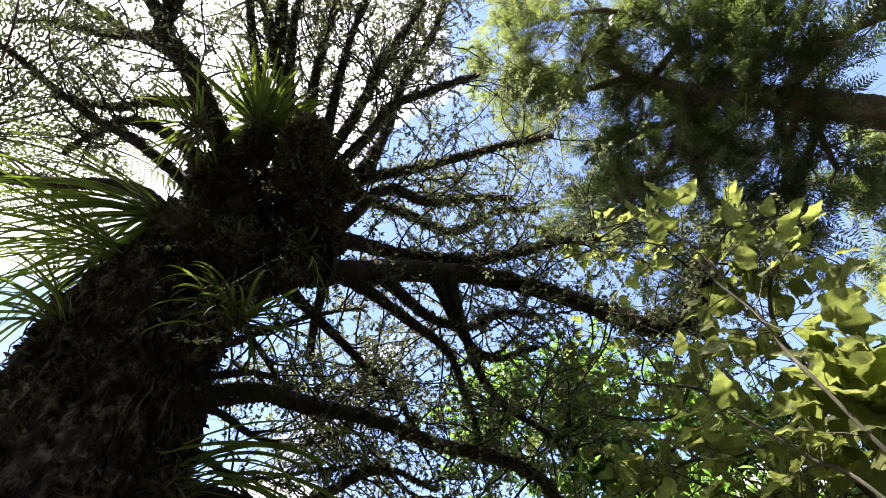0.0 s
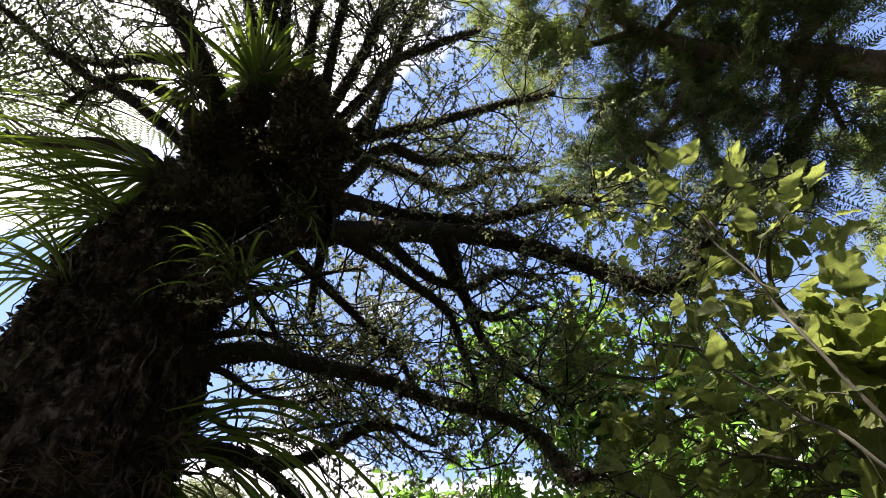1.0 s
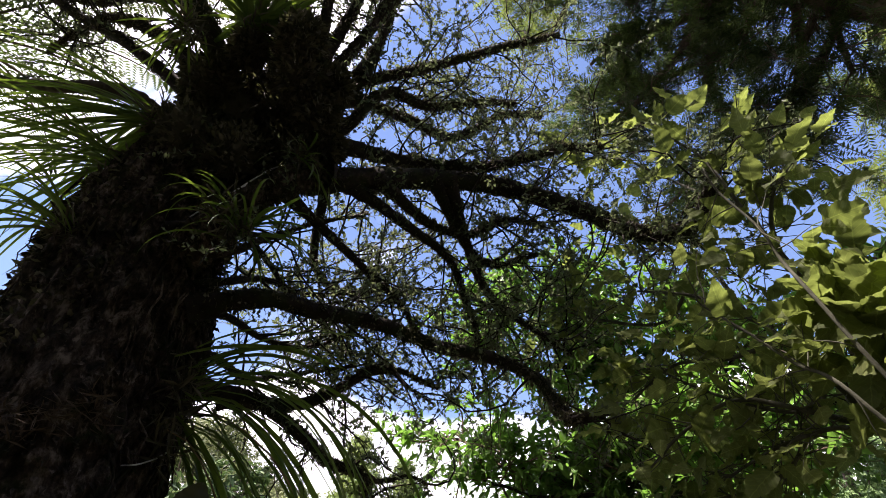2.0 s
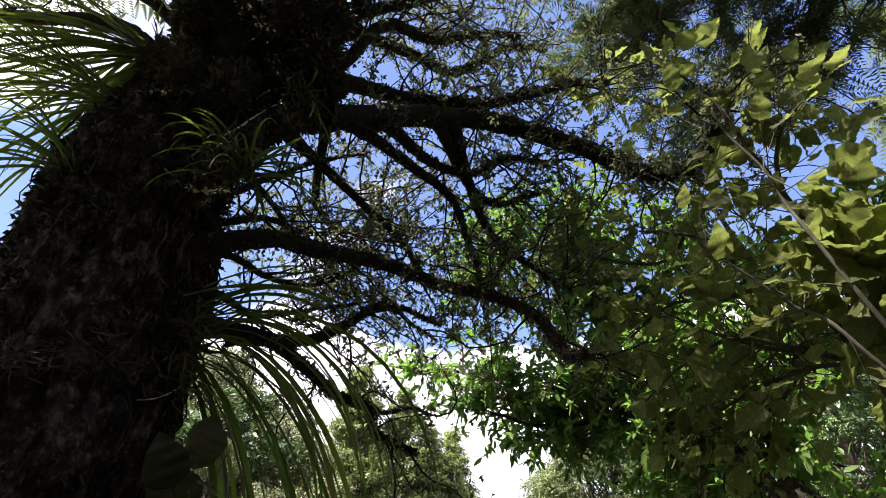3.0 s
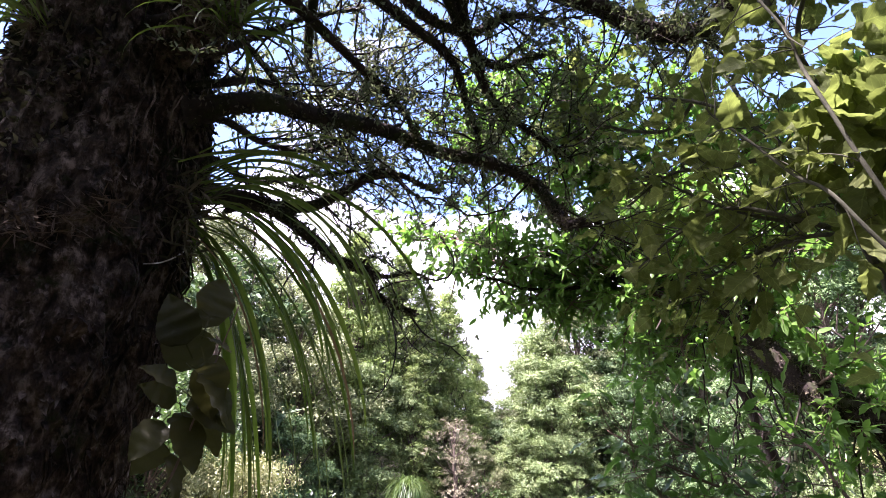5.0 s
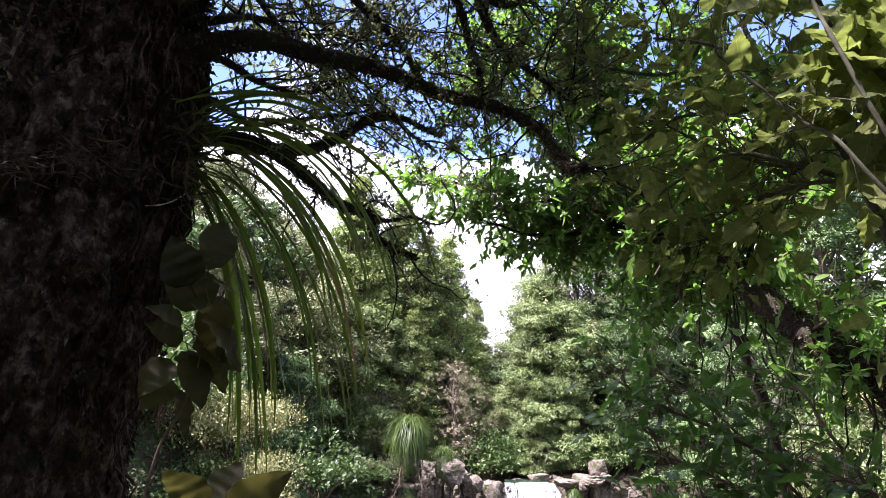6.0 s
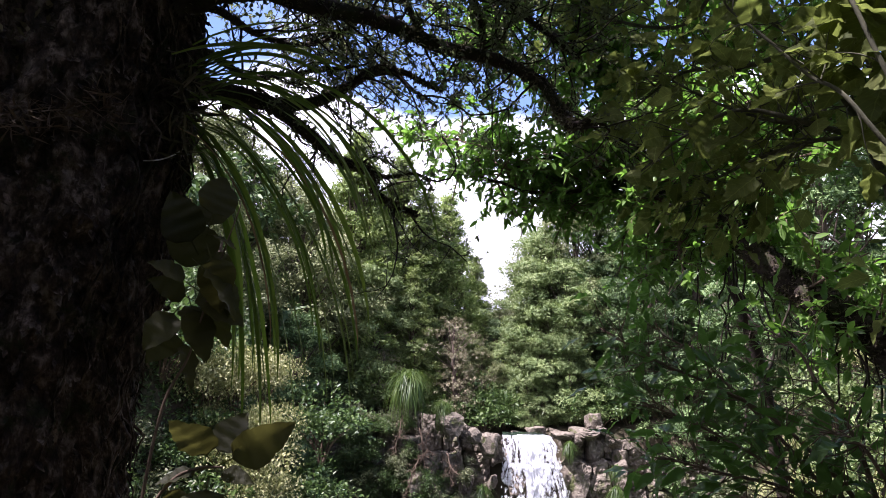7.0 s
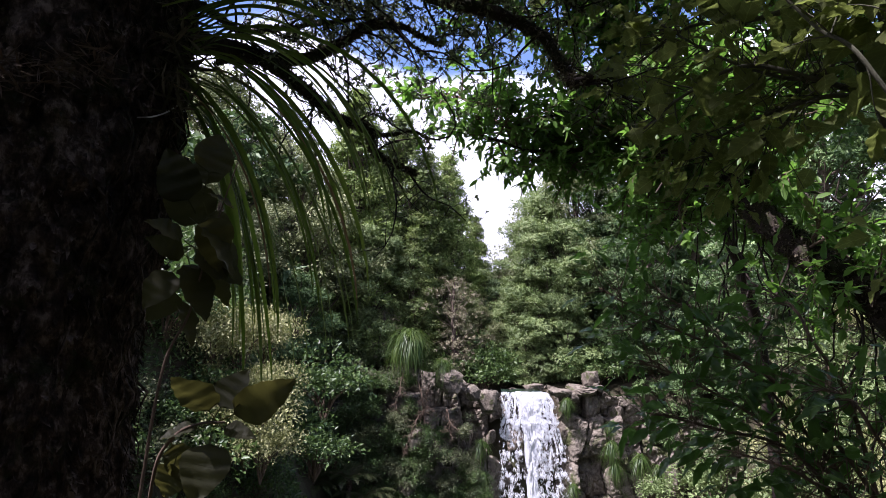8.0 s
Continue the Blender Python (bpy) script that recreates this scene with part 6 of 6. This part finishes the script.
def grass_clump(seed, count, length, label, name="hanging_grass"):
    r = rng(seed)
    ob = thing(name, (0, 0, 0), label, "grass", group="grass tufts on the cliff")
    pieces = []
    for _ in range(count):
        a = r.uniform(0, 6.283)
        n = 7
        u = np.linspace(0, 1, n)
        e = r.uniform(-0.4, 0.7) - r.uniform(1.3, 1.9) * u ** 0.25 if name != "flax_clump" else np.maximum(r.uniform(0.2, 1.35) - r.uniform(2.0, 3.2) * u ** 0.5, -1.5 + r.uniform(-0.1, 0.15))
        l = length * r.uniform(0.5, 1.1)
        rad = np.concatenate([[0], np.cumsum(np.cos(e[:-1]) * l / n)])
        z = np.concatenate([[0], np.cumsum(np.sin(e[:-1]) * l / n)])
        c = np.stack([rad * math.cos(a), rad * math.sin(a), z], -1) + r.normal(0, 0.05 if name != "flax_clump" else 0.16, 3)
        s = np.array([-math.sin(a), math.cos(a), 0]) * 0.013 * (length ** 0.5) * (1 - u[:, None]) ** 0.6
        v = np.stack([c - s, c + s], 1).reshape(-1, 3)
        f = [[2 * i, 2 * i + 1, 2 * i + 3, 2 * i + 2] for i in range(n - 1)]
        pieces.append((v, np.array(f)))
    v, f = join(pieces)
    part("grass", mesh_of("grass", v, f, GRASS), ob, kind="stuff")
    return ob


flax = grass_clump(401, 520, 2.3, "large drooping flax clump above the cliff", "flax_clump")
place(flax, -1.3, 23.5, 1.1, 0, z=0.5, first=True, wide=0.75)
place(flax, 0.0, 23.8, 0.7, 90, z=-0.45, wide=0.6)
tuft = grass_clump(402, 190, 1.35, "bright green grass tuft hanging on the rock")
first = True
for x, z, s in ((5.05, -1.75, 0.9), (6.85, -2.6, 0.8), (6.8, -3.4, 1.1), (6.9, -4.2, 1.0), (7.9, -3.9, 1.2), (8.6, -4.3, 1.1), (1.55, -3.4, 1.1), (1.2, -4.4, 0.9), (1.7, -4.6, 1.0), (5.2, -5.0, 0.8)):
    place(tuft, x, 24.0 + 0.1 * (z + 2), s, x * 77, z=z, first=first, wide=0.7)
    first = False


def build_cliff_growth():
    """The bushy growth that hangs all over the rock beside the falls."""
    q = rng(91)
    for kind, mat, share, label in (("green", SHADED_BANK, 0, "green bushy growth hanging on the cliff, darkened as in shade"), ("grey", SHADED_BANK_GREY, 1, "grey-green bushy growth hanging on the cliff")):
        pos, out = [], []
        for k in range(96):
            x, z = q.uniform(-5.5, 1.6), q.uniform(-7.0, -0.5)
            if x > -1.2 and z > -2.7 + 0.6 * math.sin(x * 3) or x > 0.6 and k % 2 or share and k % 2:
                continue
            size = q.uniform(0.35, 0.85)
            lobes = [(x + size * q.normal(0, 0.4), 24.0 + 0.12 * (z + 1) + 0.25 * q.normal(), z + size * q.normal(0, 0.4), size * 0.4, size * 0.35, size * 0.32) for _ in range(9)]
            p, d = tufted(q, lobes, 1500, 12, 0.08)
            pos.append(p)
            out.append(d)
        p, d = np.concatenate(pos), np.concatenate(out)
        n = len(p)
        size = q.uniform(0.5, 1.3, n)
        v, f = kites(p, unit(d + q.normal(0, 0.7, d.shape) - np.array([0, 0, 0.4])), unit(np.array([0, -0.2, 1.0]) + d * 0.5 + q.normal(0, 0.5, d.shape)), 0.075 * size, 0.036 * size)
        tagged(new(kind + "_cliff_growth", mesh_of(kind + "_cliff_growth", v, f, mat)), label, "bushes", kind="stuff")


build_cliff_growth()


# ---------------------------------------------------------------- ferns and dead sticks on the bank
def build_undergrowth():
    """Low ferny growth that covers the soil of both banks."""
    q = rng(96)
    n = 52000
    x = np.where(q.rand(n) < 0.65, q.uniform(-9.5, -1.8, n), q.uniform(7.5, 15, n))
    y = q.uniform(7.5, 19, n)
    pos = np.stack([x, y, height(x, y) + 0.34 * q.rand(n) ** 1.4], -1)
    way = unit(q.normal(0, 1, (n, 3)) + np.array([0, 0, 0.3]))
    v, f = kites(pos, way, unit(q.normal(0, 0.5, (n, 3)) + np.array([0, 0, 1.0])), q.uniform(0.08, 0.24, n), q.uniform(0.03, 0.08, n))
    tagged(new("undergrowth", mesh_of("undergrowth", v, f, SHADED_BANK)), "low green undergrowth covering the banks, darkened as in shade", "undergrowth", kind="stuff")


build_undergrowth()
r = rng(95)
for k in range(60):
    x, y = r.uniform(-6.4, -2.2), r.uniform(8.5, 14)
    place(BUSHES[("green", "grey", "green", "light")[k % 4]], x, y, r.uniform(0.45, 0.85), r.uniform(0, 360), 0.2)
for k, (x, z) in enumerate(((-3.5, -4.9), (-4.1, -3.9), (-2.9, -5.6), (-4.9, -5.2))):
    tree_fern((x, 22.6, z), 0.35, 500 + k, "bright green ground fern on the gorge bank", "fern", "fern")


def dead_branch(at, seed, long):
    """A fallen branch, bare, hanging over the rock."""
    r = rng(seed)
    ob = thing("dead_branch", at, "bare grey-brown dead branch hanging over the rock", "branch", group="dead branches on the cliff")
    m = 14
    u = np.linspace(0, 1, m)[:, None]
    p = np.array([r.uniform(-0.6, 0.6), -0.25, -1.0]) * long * u + np.cumsum(r.normal(0, 0.03, (m, 3)), axis=0)
    v, f = tube(p, np.linspace(0.03, 0.008, m), 6, 0.05, r)
    limb = part("limb", mesh_of("limb", v, tidy(f), TWIG), ob)
    first = grow(p, r, 14, 0.6, 0.8, -0.1, 0.25, 0.1, 7)
    second = []
    for a in first:
        second += grow(a, r, 4, 0.3, 0.8, -0.1, 0.3, 0.2, 5)
    v, f = join([twig_mesh(first, 0.011, 4), twig_mesh(second, 0.006, 3)])
    part("brushwood", mesh_of("brushwood", v, f, TWIG), limb, kind="stuff")


for k, (x, z, long) in enumerate(((-1.6, -0.6, 1.3), (-1.0, -0.9, 1.5), (-0.5, -1.0, 1.0), (-0.9, -2.2, 1.2), (0.2, -2.0, 1.1))):
    dead_branch((x, 23.2, z), 520 + k, long)
